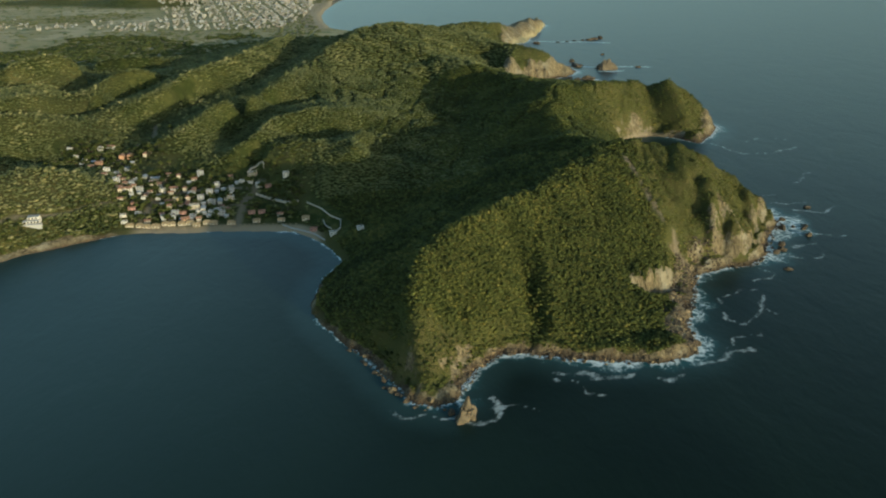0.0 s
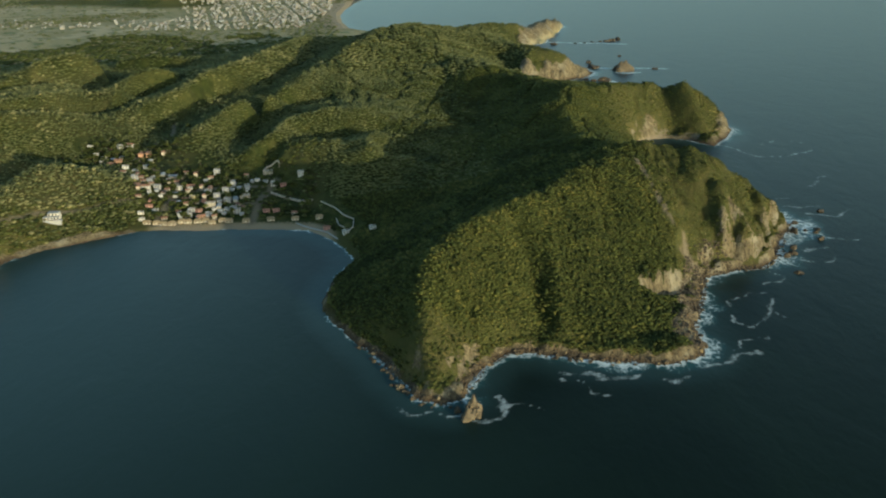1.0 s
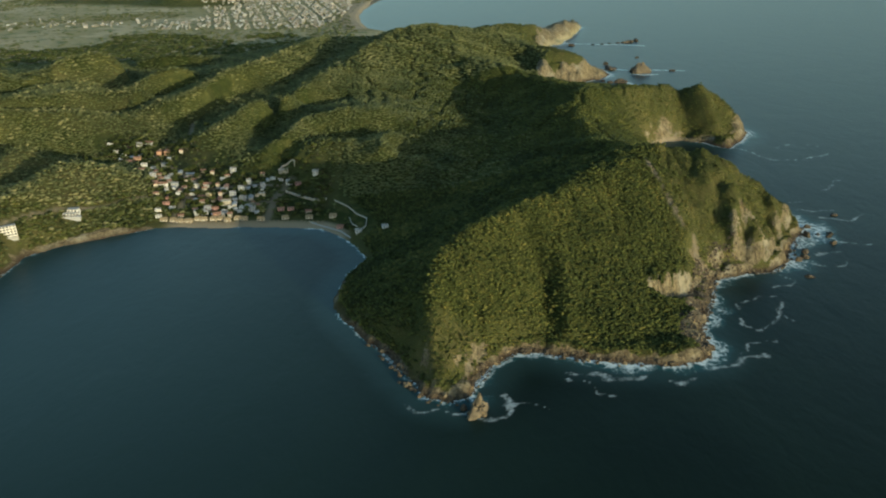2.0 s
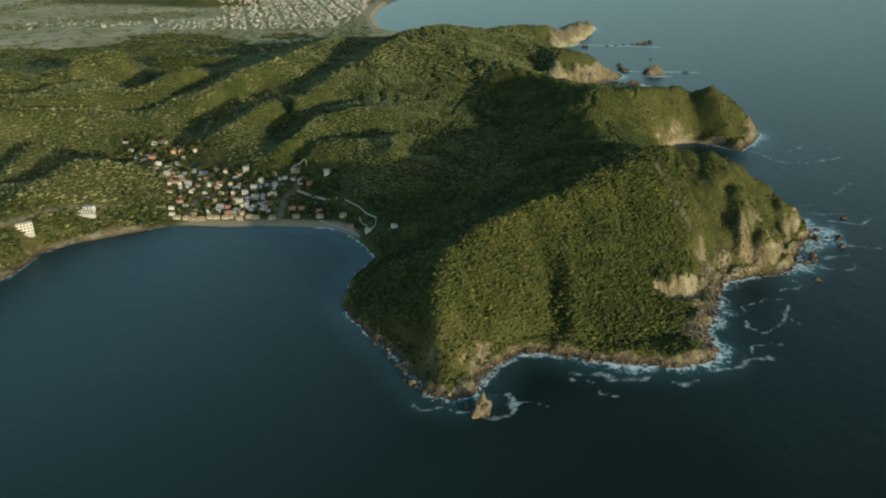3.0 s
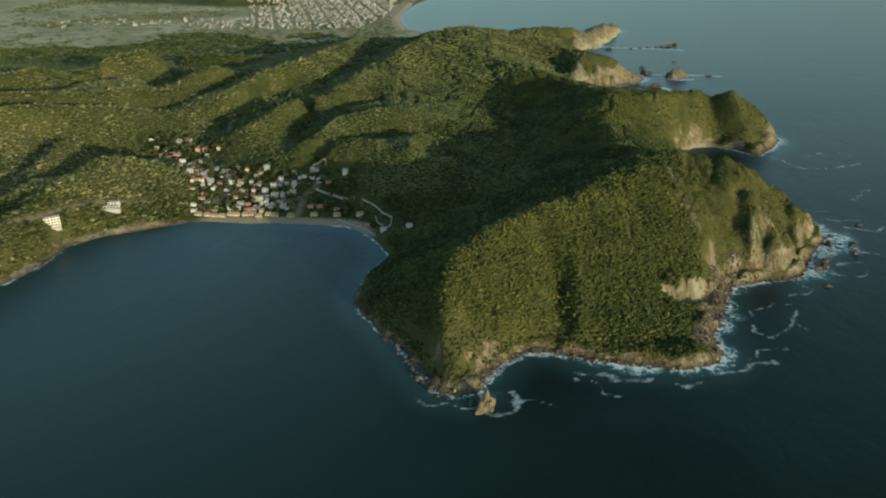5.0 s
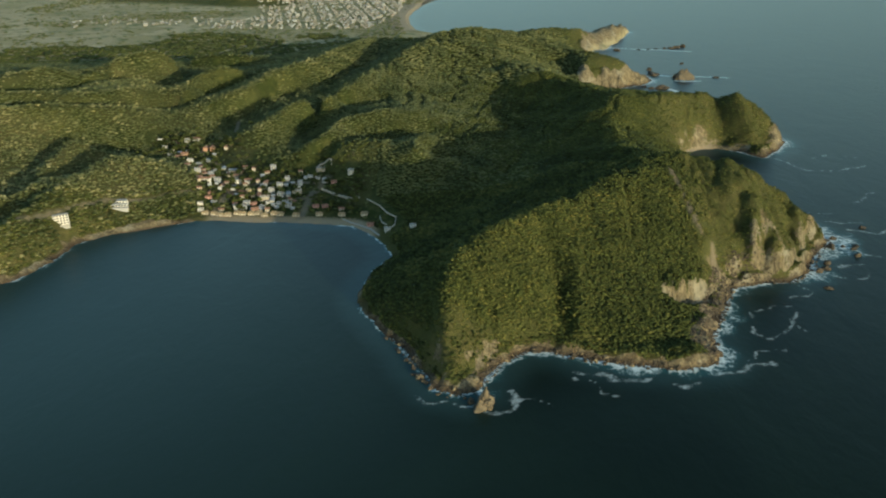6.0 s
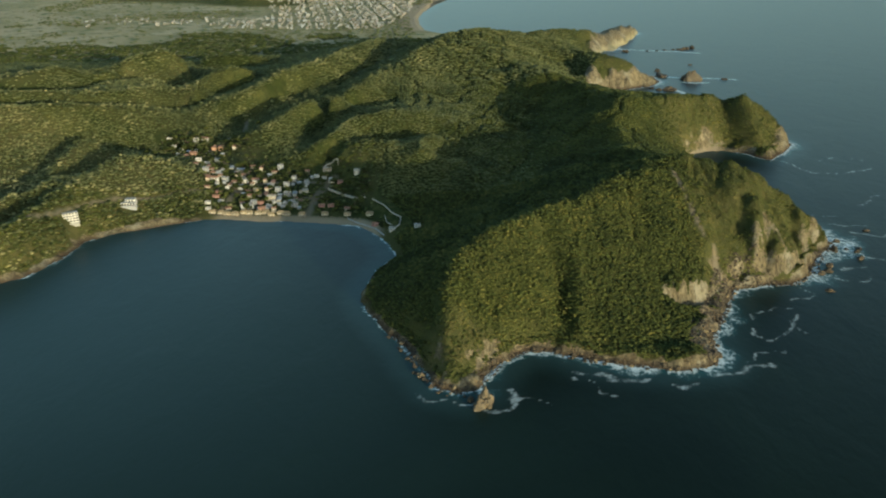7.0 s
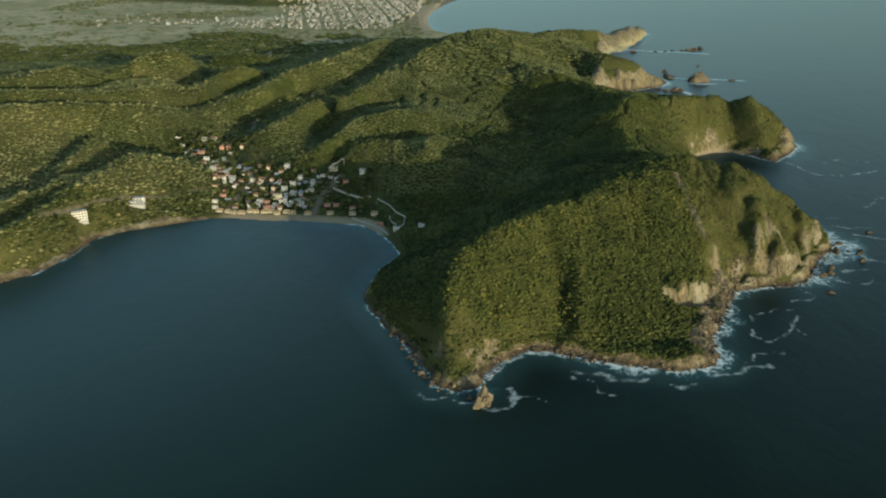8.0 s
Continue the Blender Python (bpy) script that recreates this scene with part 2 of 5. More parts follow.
CREST_PALE = [(-488, 842, 50), (-462, 868, 60), (-429, 875, 72), (-402, 881, 80), (-389, 920, 88), (-378, 973, 94), (-355, 1004, 98), (-330, 1025, 98), (-311, 1058, 102), (-292, 1200, 100), (-263, 1367, 92), (-235, 1527, 82)]
FLOOR_PALE = [(-402, 1094, 73), (-402, 1208, 67), (-393, 1329, 63), (-384, 1512, 53)]
FLOOR_DEEP = [(-418, 748, 18), (-427, 828, 21), (-404, 849, 27), (-387, 893, 35), (-371, 950, 43), (-345, 968, 50), (-319, 958, 57)]
CREST_VILLAGE = [(-382, 675, 28), (-359, 669, 44), (-338, 685, 55), (-313, 711, 65), (-302, 751, 73), (-281, 775, 78), (-248, 797, 82), (-214, 855, 84), (-192, 937, 90), (-157, 1039, 97), (-125, 1091, 104), (-98, 1158, 112), (-59, 1288, 120), (8, 1408, 126)]
FLOOR_NOSE = [(-269, 699, 21), (-265, 750, 27), (-255, 803, 33), (-232, 833, 39), (-192, 837, 45), (-155, 828, 52)]
CREST_NOSE = [(-248, 578, 37), (-228, 599, 55), (-210, 630, 65), (-188, 676, 72), (-159, 677, 76), (-122, 691, 79), (-73, 693, 78), (-57, 698, 71)]
FLOOR_LONG = [(-268, 981, 56), (-257, 1068, 58), (-235, 1155, 62), (-202, 1270, 66), (-181, 1490, 62)]
CREST_STEP = [(-190, 559, 44), (-158, 594, 58), (-107, 551, 64), (-67, 539, 66)]
FLOOR_STEP = [(-166, 652, 45), (-114, 611, 51)]
CREST_THIRD_RIB = [(317, 1338, 71), (297, 1270, 58), (290, 1243, 36)]
FLOOR_THIRD = [(197, 1310, 54), (236, 1381, 42), (253, 1331, 30), (266, 1289, 12)]
FLOOR_VALLEY = [(-27, 533, 34), (-5, 600, 40)]
LINES = [CREST_HEADLAND, CREST_SUMMIT, CREST_SCAR, CREST_SPUR, CREST_CAPE, CREST_INNER, CREST_MIDDLE, CREST_THIRD, FLOOR_VILLAGE, FLOOR_EAST, FLOOR_DARK, FLOOR_UPPER,
         FLOOR_COVE, FLOOR_COVE_THIRD, FLOOR_PLAIN, CREST_BAY, FLOOR_BAY, CREST_SECOND, FLOOR_SECOND, CREST_LEFT, FLOOR_LEFT, CREST_FOURTH, FLOOR_FOURTH, CREST_FIFTH, CREST_SHELF,
         FLOOR_SHELF, FLOOR_FIFTH, FLOOR_NORTH, CREST_SIXTH, CREST_GREEN, FLOOR_SEVENTH, CREST_PALE, FLOOR_PALE, FLOOR_DEEP, CREST_VILLAGE, FLOOR_NOSE, CREST_NOSE, FLOOR_LONG,
         CREST_STEP, FLOOR_STEP, CREST_THIRD_RIB, FLOOR_THIRD, FLOOR_VALLEY]


def smooth(lo, hi, v):
    u = np.clip((v - lo) / (hi - lo), 0, 1)
    return u * u * (3 - 2 * u)


def line_distance(x, y, pts, closed=False):
    """The distance of each place from a polyline."""
    best = np.full(x.shape, 1e12)
    pts = [p[:2] for p in pts]
    for (ax, ay), (bx, by) in zip(pts, pts[1:] + (pts[:1] if closed else [])):
        dx, dy = bx - ax, by - ay
        u = np.clip(((x - ax) * dx + (y - ay) * dy) / (dx * dx + dy * dy + 1e-9), 0, 1)
        best = np.minimum(best, (x - ax - u * dx) ** 2 + (y - ay - u * dy) ** 2)
    return np.sqrt(best)


def shore_distance(x, y):
    """Metres from the shoreline: above nought on land, below in the sea."""
    inside = np.zeros(x.shape, bool)
    for (ax, ay), (bx, by) in zip(SHORE, np.roll(SHORE, -1, 0)):
        if ay != by:
            inside ^= ((ay > y) != (by > y)) & (x < (bx - ax) * (y - ay) / (by - ay) + ax)
    return np.where(inside, 1, -1) * line_distance(x, y, [tuple(p) for p in SHORE], True)


LATTICE = np.random.RandomState(7).rand(256, 256)


def value_noise(x, y):
    xi, yi = np.floor(x).astype(int), np.floor(y).astype(int)
    u, v = x - xi, y - yi
    u, v = u * u * (3 - 2 * u), v * v * (3 - 2 * v)
    g = lambda a, b: LATTICE[a & 255, b & 255]
    return (g(xi, yi) * (1 - u) + g(xi + 1, yi) * u) * (1 - v) + (g(xi, yi + 1) * (1 - u) + g(xi + 1, yi + 1) * u) * v - 0.5


def fractal(x, y, size, octaves=4, gain=0.5):
    total, amount = np.zeros(np.shape(x)), 1.0
    for k in range(octaves):
        total = total + amount * value_noise(x / size + 17.3 * k, y / size - 9.1 * k)
        size, amount = size / 2.03, amount * gain
    return total


def base_relief():
    """Heights on a coarse lattice, stretched like a skin between shoreline, crests and valley floors."""
    step = 10.0
    gx, gy = np.arange(-2000, 900, step), np.arange(-200, 2500, step)
    x, y = np.meshgrid(gx, gy, indexing="ij")
    d = shore_distance(x, y)
    z, fixed = np.where(d > 0, 30.0, -8.0), d < 2
    z[fixed] = np.maximum(-14.0, 0.25 * d[fixed] - 1)
    far = (d > 0) & ((y > 2150) | ((y > 1700) & (x < -500)))
    z[far], fixed = 6.0, fixed | far
    for line in LINES:
        for a, b in zip(line, line[1:]):
            n = int(max(abs(b[0] - a[0]), abs(b[1] - a[1])) / 4) + 2
            for u in np.linspace(0, 1, n):
                i, j = round((a[0] + (b[0] - a[0]) * u - gx[0]) / step), round((a[1] + (b[1] - a[1]) * u - gy[0]) / step)
                if 0 <= i < len(gx) and 0 <= j < len(gy):
                    z[i, j], fixed[i, j] = a[2] + (b[2] - a[2]) * u, True
    keep, free = z.copy(), ~fixed
    for _ in range(1400):
        p = np.pad(z, 1, mode="edge")
        z = np.where(free, 0.25 * (p[:-2, 1:-1] + p[2:, 1:-1] + p[1:-1, :-2] + p[1:-1, 2:]), keep)
    for _ in range(1):
        p = np.pad(z, 1, mode="edge")
        z = 0.5 * z + 0.125 * (p[:-2, 1:-1] + p[2:, 1:-1] + p[1:-1, :-2] + p[1:-1, 2:])
    return gx, gy, z


RELIEF = base_relief()


def sample_relief(x, y):
    gx, gy, z = RELIEF
    u, v = np.clip((x - gx[0]) / 10.0, 0, len(gx) - 1.001), np.clip((y - gy[0]) / 10.0, 0, len(gy) - 1.001)
    i, j = u.astype(int), v.astype(int)
    u, v = u - i, v - j
    return (z[i, j] * (1 - u) + z[i + 1, j] * u) * (1 - v) + (z[i, j + 1] * (1 - u) + z[i + 1, j + 1] * u) * v


# how high the sea cliff stands along the shore: x, y, height, reach
CLIFFS = [(15, -45, 16, 45), (100, 32, 11, 90), (180, 10, 11, 60), (230, 12, 12, 45), (270, 80, 12, 50), (340, 195, 15, 60), (430, 235, 20, 50), (486, 330, 22, 50), (440, 520, 30, 110),
          (540, 700, 14, 60), (600, 790, 34, 60), (450, 1020, 30, 120), (350, 1268, 62, 75), (425, 1310, 42, 70), (490, 1380, 15, 60), (390, 1800, 46, 120), (520, 2090, 32, 140), (590, 2250, 26, 90),
          (-60, 60, 8, 90), (-95, 180, 7, 90), (-400, 335, 9, 60), (-480, 250, 9, 70), (-530, 140, 10, 90)]


def cliff_height(x, y):
    total = np.zeros(x.shape)
    for cx, cy, h, reach in CLIFFS:
        total = np.maximum(total, h * np.exp(-((x - cx) ** 2 + (y - cy) ** 2) / reach ** 2))
    return total


# ravines cut into the slopes: line, depth, half width
RAVINES = [([(98, 138), (106, 118), (113, 96), (109, 74), (117, 52), (116, 36)], 13, 10),
           ([(482, 838), (480, 800), (484, 768)], 27, 22),
           ([(516, 826), (522, 800), (528, 775), (532, 748)], -12, 13),
           ([(347, 272), (340, 251), (333, 236)], 11, 11),
           ([(300, 300), (303, 262), (309, 215), (312, 180)], 5, 9),
           ([(210, 210), (218, 150), (222, 90), (215, 40)], 6, 12),
           ([(30, 92), (36, 60), (48, 30)], 5, 7),
           ([(-150, 610), (-105, 625), (-40, 640)], 16, 26)]


# sharp ribs (height above nought) and clefts (below nought) with straight flanks: line, height, half width
FOLDS_OCEAN = [([(358, 242), (348, 224), (350, 208)], 8, 9), ([(432, 309), (428, 260), (429, 244)], 9, 11), ([(438, 318), (456, 319), (482, 322)], 10, 13),
               ([(262, 302), (273, 274), (279, 246), (284, 211), (288, 196)], 6, 11), ([(400, 290), (404, 250), (408, 226)], 6, 9), ([(416, 290), (417, 255), (416, 228)], -8, 9),
               ([(444, 300), (446, 280)], -9, 8), ([(256, 146), (258, 124)], -7, 5)]
FOLDS_SHELF = [([(285, 162), (284, 138)], -7, 5), ([(240, 140), (243, 118)], -4, 4), ([(270, 150), (271, 126)], -4, 4), ([(136, 130), (129, 98), (132, 70), (130, 45)], 7, 14),
               ([(358, 259), (365, 252), (375, 242), (379, 226), (375, 212), (369, 199)], 10, 13), ([(366, 225), (364, 213), (361, 203)], -11, 7),
               ([(349, 229), (350, 219), (348, 209), (344, 199)], 6, 9)]
FOLDS = FOLDS_OCEAN + FOLDS_SHELF


# steps in the slope with a bare face: line from a to b with the higher ground on its left, drop, run
SCARPS = [((258, 136), (230, 126), 17, 26), ((284, 152), (258, 140), 17, 24), ((310, 170), (290, 160), 11, 18), ((300, 206), (284, 186), 10, 18)]


def land(x, y):
    """Height of the ground and what covers it, for arrays of places."""
    x, y = np.asarray(x, float), np.asarray(y, float)
    wob = 5.0 * fractal(x, y, 26, 4) + 9.0 * fractal(x + 300, y, 70, 3)
    d = shore_distance(x, y)
    beach = smooth(-345, -325, x) * smooth(-95, -125, x) * smooth(300, 330, y) * smooth(460, 420, y)
    inland = smooth(0, 900, y - 2000)
    d = d + wob * (1 - beach) * (1 - inland) * smooth(60, 10, np.abs(d)) * 0.8
    base = sample_relief(x, y)
    hill = smooth(8, 45, base) * (1 - inland)
    z = base + hill * (10 * fractal(x, y, 150, 2) + 9 * fractal(x - 90, y + 40, 60, 4) + 2.5 * fractal(x, y + 500, 14, 3)) * (0.75 - 0.47 * smooth(-100, -250, x))
    open_face = smooth(275, 310, x) * smooth(430, 380, y)
    z = z + open_face * smooth(8, 30, base) * (6.0 * fractal(x + 0.25 * y, y * 0.3, 17, 3) + 3.2 * fractal(x + 0.4 * y, y * 0.6, 8, 3))
    # ravines run down the slopes
    gully = np.abs(fractal(x + 40 * fractal(x, y, 120, 2), y * 0.45 + 77, 62, 3))
    z = z - hill * (5 - 3 * smooth(-100, -250, x)) * smooth(0.13, 0.0, gully)
    for line, depth, half in RAVINES:
        z = z - depth * np.exp(-(line_distance(x, y, line) / half) ** 2) * smooth(0, 30, z)
    for line, high, half in FOLDS:
        away = line_distance(x, y, line) + 0.22 * half * fractal(x + 31, y, half * 1.3, 2)
        z = z + high * np.clip(1 - away / half, 0, 1) ** 1.15 * smooth(0, 22, z)
    for (ax, ay), (bx, by), drop, run in SCARPS:
        length = math.hypot(bx - ax, by - ay)
        ux, uy = (bx - ax) / length, (by - ay) / length
        along, side = (x - ax) * ux + (y - ay) * uy + 9 * fractal(x + 12, y, 13, 2), -(x - ax) * uy + (y - ay) * ux + 3 * fractal(x, y, 12, 2)
        side = -side
        z = z - drop * smooth(2.5, -2.5, side) * smooth(-run, -run * 0.4, side) * smooth(-8, 4, along) * smooth(length + 8, length - 4, along)
    cliff = cliff_height(x, y) * (0.85 + 0.5 * fractal(x + 9, y + 3, 30, 3) * smooth(1100, 900, y))
    run = 11 + 10 * smooth(560, 700, y) + 14 * smooth(1100, 1200, y)
    face = cliff * smooth(0.05, 1, (d + 9 * fractal(x, y, 13, 3) + 24 * smooth(560, 900, y) * fractal(x + 5, y, 46, 3)) / run) ** 0.7
    z = np.where(d > 0, np.maximum(z * smooth(0, 22, d) + 0.3, face * (1 + 0.1 * fractal(x, y, 6, 2))), z)
    z = np.where(d > 0, z, np.minimum(-0.3, 0.3 * d - 0.6))
    z = z + beach * smooth(-6, 30, d) * (1.8 + 0.03 * d - z) * smooth(45, 25, d) * (d > -6)
    z = z + 48 * np.exp(-((x + 1010) / 170) ** 2 - ((y - 3080) / 120) ** 2) + 30 * np.exp(-((x + 1400) / 240) ** 2 - ((y - 3200) / 120) ** 2)
    z = z + smooth(3, 14, z) * smooth(1860, 1940, y) * smooth(2400, 2300, y) * smooth(360, 420, x) * (26 * fractal(x, y, 46, 3))
    z = np.maximum(z, -16)
    return z, d


def axis(*spans):
    """Grid lines: (from, to, first step, last step), end to end."""
    out = [spans[0][0]]
    for a, b, s0, s1 in spans:
        while out[-1] < b - 1e-6:
            u = (out[-1] - a) / (b - a)
            out.append(min(b, out[-1] + s0 * (s1 / s0) ** u))
    return np.array(out)


def sheet(name, gx, gy, z, material, layers, kept=None):
    """One welded sheet over the grid, with a value for each place and layer; cells that are not kept are left out."""
    nx, ny = len(gx), len(gy)
    x, y = np.meshgrid(gx, gy, indexing="ij")
    co = np.stack([x, y, z], -1).reshape(-1, 3)
    k = np.arange(nx * ny).reshape(nx, ny)
    quads = np.stack([k[:-1, :-1], k[1:, :-1], k[1:, 1:], k[:-1, 1:]], -1).reshape(-1, 4)
    if kept is not None:
        quads = quads[kept.ravel()[quads].any(1)]
    ob = new(name, raw_mesh(name, co, quads, material, True))
    for key, values in layers.items():
        ob.data.attributes.new(key, "FLOAT", "POINT").data.foreach_set("value", np.clip(values, 0, 1).astype(np.float32).ravel())
    return ob


def raw_mesh(name, co, faces, material, shade=False):
    me = bpy.data.meshes.new(name)
    n, k = faces.shape
    me.vertices.add(len(co))
    me.vertices.foreach_set("co", np.ascontiguousarray(co, np.float32).ravel())
    me.loops.add(n * k)
    me.loops.foreach_set("vertex_index", np.ascontiguousarray(faces, np.int32).ravel())
    me.polygons.add(n)
    me.polygons.foreach_set("loop_start", np.arange(0, n * k, k, dtype=np.int32))
    me.polygons.foreach_set("use_smooth", np.full(n, shade))
    me.update(calc_edges=True)
    me.materials.append(material)
    return me


# ---- the ground and the sea ----
GX = axis((-6000, -900, 300, 12), (-900, -560, 8, 6), (-560, -130, 6, 5), (-130, 520, 2.9, 2.9), (520, 700, 4, 6), (700, 2600, 12, 200))
GY = axis((-400, -70, 60, 6), (-70, 400, 2.9, 2.9), (400, 900, 4, 6.5), (900, 1180, 7, 7), (1180, 1460, 5.5, 5.5), (1460, 2400, 10, 18), (2400, 7000, 16, 200))
gx2, gy2 = np.meshgrid(GX, GY, indexing="ij")
gz, gd = land(gx2, gy2)
slope = np.hypot(np.gradient(gz, GX, axis=0), np.gradient(gz, GY, axis=1))
spread = cliff_height(gx2, gy2)
exposed = (smooth(255, 285, gx2) + smooth(45, 20, np.hypot(gx2 - 18, gy2 + 20))) * (1 - 0.75 * smooth(560, 620, gy2) * smooth(575, 560, gx2) * smooth(1150, 1100, gy2))
streaks = fractal(gx2, gy2 * 0.45, 13, 4)
rock = smooth(1.1, 1.7, slope + (1.9 + 0.7 * smooth(320, 345, gx2) * smooth(420, 380, gy2)) * streaks + 0.06 * smooth(320, 345, gx2) * smooth(420, 380, gy2)) * smooth(75, 12, gd + 0.5 * gz) * (gd > -5) * np.clip(0.25 + exposed, 0, 1) * 1.1 + 0.9 * smooth(9, 3, gd) * smooth(2, 8, spread)
# the broken shelf at the headland's outer corner, and the pale face above it
shelf = line_distance(gx2, gy2, [(256, 26), (262, 70), (276, 104), (300, 140), (312, 168)])
rock = np.maximum(rock, smooth(19, 8, shelf + 20 * fractal(gx2, gy2, 18, 3)))
rock = np.maximum(rock, 0.85 * smooth(15, 6, line_distance(gx2, gy2, [(352, 226), (366, 244), (380, 236), (394, 212)]) + 30 * np.abs(fractal(gx2, gy2 * 0.5, 12, 3))))
for line in ([(234, 126), (254, 133)], [(262, 138), (281, 147)], [(292, 158), (308, 166)], [(268, 118), (276, 112)]):
    rock = np.maximum(rock, smooth(14, 8, line_distance(gx2, gy2, line) + 22 * np.abs(fractal(gx2, gy2 * 0.5, 9, 3))))
for line in ([(371, 268), (382, 237), (390, 218)], [(430, 290), (428, 250)], [(460, 318), (482, 322)], [(349, 226), (350, 210)]):
    rock = np.maximum(rock, 0.95 * smooth(5, 2, line_distance(gx2, gy2, line) + 9 * np.abs(fractal(gx2, gy2, 10, 2))))
rock = np.maximum(rock, smooth(9, 4, line_distance(gx2, gy2, [(46, 26), (36, 10), (30, -8), (24, -28), (12, -40)]) + 14 * np.abs(fractal(gx2, gy2 * 0.5, 10, 3))))
far_cliff = smooth(66, 30, gd + 40 * fractal(gx2, gy2, 60, 3)) * smooth(1650, 1750, gy2) * smooth(300, 400, gx2) + smooth(46, 22, gd + 60 * fractal(gx2, gy2 * 0.4, 30, 4)) * smooth(1190, 1230, gy2) * smooth(1480, 1420, gy2)
rock = np.maximum(rock, far_cliff * (gx2 > 280))
rock = np.maximum(rock, smooth(1870, 1930, gy2 + 60 * fractal(gx2, gy2, 50, 3)) * smooth(2400, 2350, gy2) * smooth(340, 400, gx2))
rock = np.maximum(rock, smooth(11, 5, gd + 11 * fractal(gx2, gy2, 15, 3)) * smooth(-345, -365, gx2))
rock = np.maximum(rock, smooth(9, 5, gd + 7 * fractal(gx2, gy2, 12, 3)) * smooth(50, 75, gx2) * smooth(90, 60, gy2))
rock = np.maximum(rock, smooth(34, 16, gd + 26 * fractal(gx2, gy2, 26, 3)) * smooth(552, 575, gx2) * smooth(690, 720, gy2) * smooth(900, 840, gy2))
rock = np.maximum(rock, 0.9 * smooth(20, 8, gd + 30 * fractal(gx2, gy2, 18, 3)) * smooth(405, 430, gx2) * smooth(690, 710, gy2) * smooth(800, 770, gy2))
rock = np.clip(rock, 0, 1) * (gy2 < 2400)
wet = smooth(3.5 + 2.5 * smooth(-120, -60, gx2), 1.0, gz) * smooth(2, 8, spread)
beach_zone = smooth(-350, -325, gx2) * smooth(-92, -110, gx2) * smooth(290, 320, gy2) * smooth(460, 420, gy2)
far_beach = smooth(75, 50, np.abs(gd - 25)) * smooth(2150, 2250, gy2) * (gx2 < 200)
cove_sand = smooth(12, 5, gd) * smooth(395, 405, gx2) * smooth(470, 450, gx2) * smooth(690, 715, gy2) * smooth(775, 755, gy2) * smooth(6, 3, gz)
sand = np.maximum(np.maximum(beach_zone * smooth(24, 13, gd), far_beach), cove_sand)
plain = smooth(14, 8, gz) * smooth(1450, 1650, gy2) * (1 - far_beach)
toe = smooth(52, 30, np.hypot(gx2 - 22, (gy2 + 8) * 0.9))
dry = np.clip(0.8 * toe + smooth(0.0, 0.3, fractal(gx2, gy2, 120, 4)) * (0.2 + 0.4 * (gx2 < -120)) + smooth(34, 12, gd) * 0.6 + 0.7 * smooth(260, 300, gx2) * smooth(600, 500, gy2) + 0.75 * smooth(300, 370, gx2) * smooth(560, 620, gy2) + 0.5 * smooth(-380, -420, gx2) * smooth(660, 600, gy2) + 0.45 * smooth(-300, -420, gx2) * smooth(0.1, -0.15, fractal(gx2 + 70, gy2, 130, 3)), 0, 1)
BARE = [([(264, 300), (268, 280), (276, 240), (285, 207)], 1.2), ([(367, 282), (374, 254), (382, 238)], 1.4), ([(299, 200), (303, 182)], 4.5),
        ([(-540, 235), (-524, 259), (-508, 298), (-501, 314), (-484, 342), (-472, 358), (-464, 366), (-444, 374), (-426, 388), (-410, 409), (-380, 440)], 1.3),
        ([(-211, 380), (-213, 422), (-211, 456), (-202, 488), (-198, 520)], 5.0), ([(-335, 380), (-336, 416), (-334, 448), (-334, 492), (-340, 540), (-400, 600), (-436, 650), (-440, 690), (-400, 740), (-420, 830)], 3.5),
        ([(-213, 440), (-270, 455), (-334, 460)], 3.0), ([(-212, 500), (-270, 500), (-334, 495)], 3.0)]
path = np.zeros(gz.shape)
for line, half in BARE:
    path = np.maximum(path, smooth(half + 2.0, half - 0.5, line_distance(gx2, gy2, line) + 3 * fractal(gx2, gy2, 9, 2)))
ground = sheet("ground", GX, GY, gz, GROUND, {"rock": rock, "wet": wet, "sand": sand, "plain": plain, "dry": dry, "path": path})
tagged(ground, "green forested hills with tan sea cliffs and a plain behind", "ground", kind="structure")

SX = axis((-30000, -3000, 5000, 600), (-3000, -700, 300, 20), (-700, -140, 18, 7), (-140, 640, 3.4, 3.4), (640, 800, 4, 8), (800, 1200, 12, 40), (1200, 30000, 60, 5000))
SY = axis((-30000, -1000, 5000, 200), (-1000, -140, 100, 8), (-140, 460, 3.4, 3.4), (460, 1000, 5, 10), (1000, 2000, 11, 9), (2000, 2400, 10, 22), (2400, 6000, 40, 200), (6000, 30000, 300, 5000))
sx2, sy2 = np.meshgrid(SX, SY, indexing="ij")
wob2 = 5.0 * fractal(sx2, sy2, 26, 4) + 9.0 * fractal(sx2 + 300, sy2, 70, 3)
sd = shore_distance(sx2, sy2) + wob2 * 0.8 * smooth(60, 10, np.abs(shore_distance(sx2, sy2)))
SURF = [(34, -40, 52, 42), (90, 30, 20, 60), (190, 8, 32, 74), (262, 40, 36, 36), (285, 100, 56, 40), (345, 190, 34, 50), (430, 215, 48, 46), (495, 320, 92, 62), (470, 420, 42, 80),
        (-45, 30, 7, 34), (-22, -10, 16, 26), (-90, 110, 3.4, 40), (-200, 355, 5, 90), (-90, 290, 8, 40), (600, 770, 42, 70), (520, 710, 9, 40), (480, 1360, 38, 80), (430, 1290, 19, 60), (320, 1230, 32, 60),
        (480, 1850, 26, 90), (580, 2230, 22, 160), (-480, 250, 6, 90)]
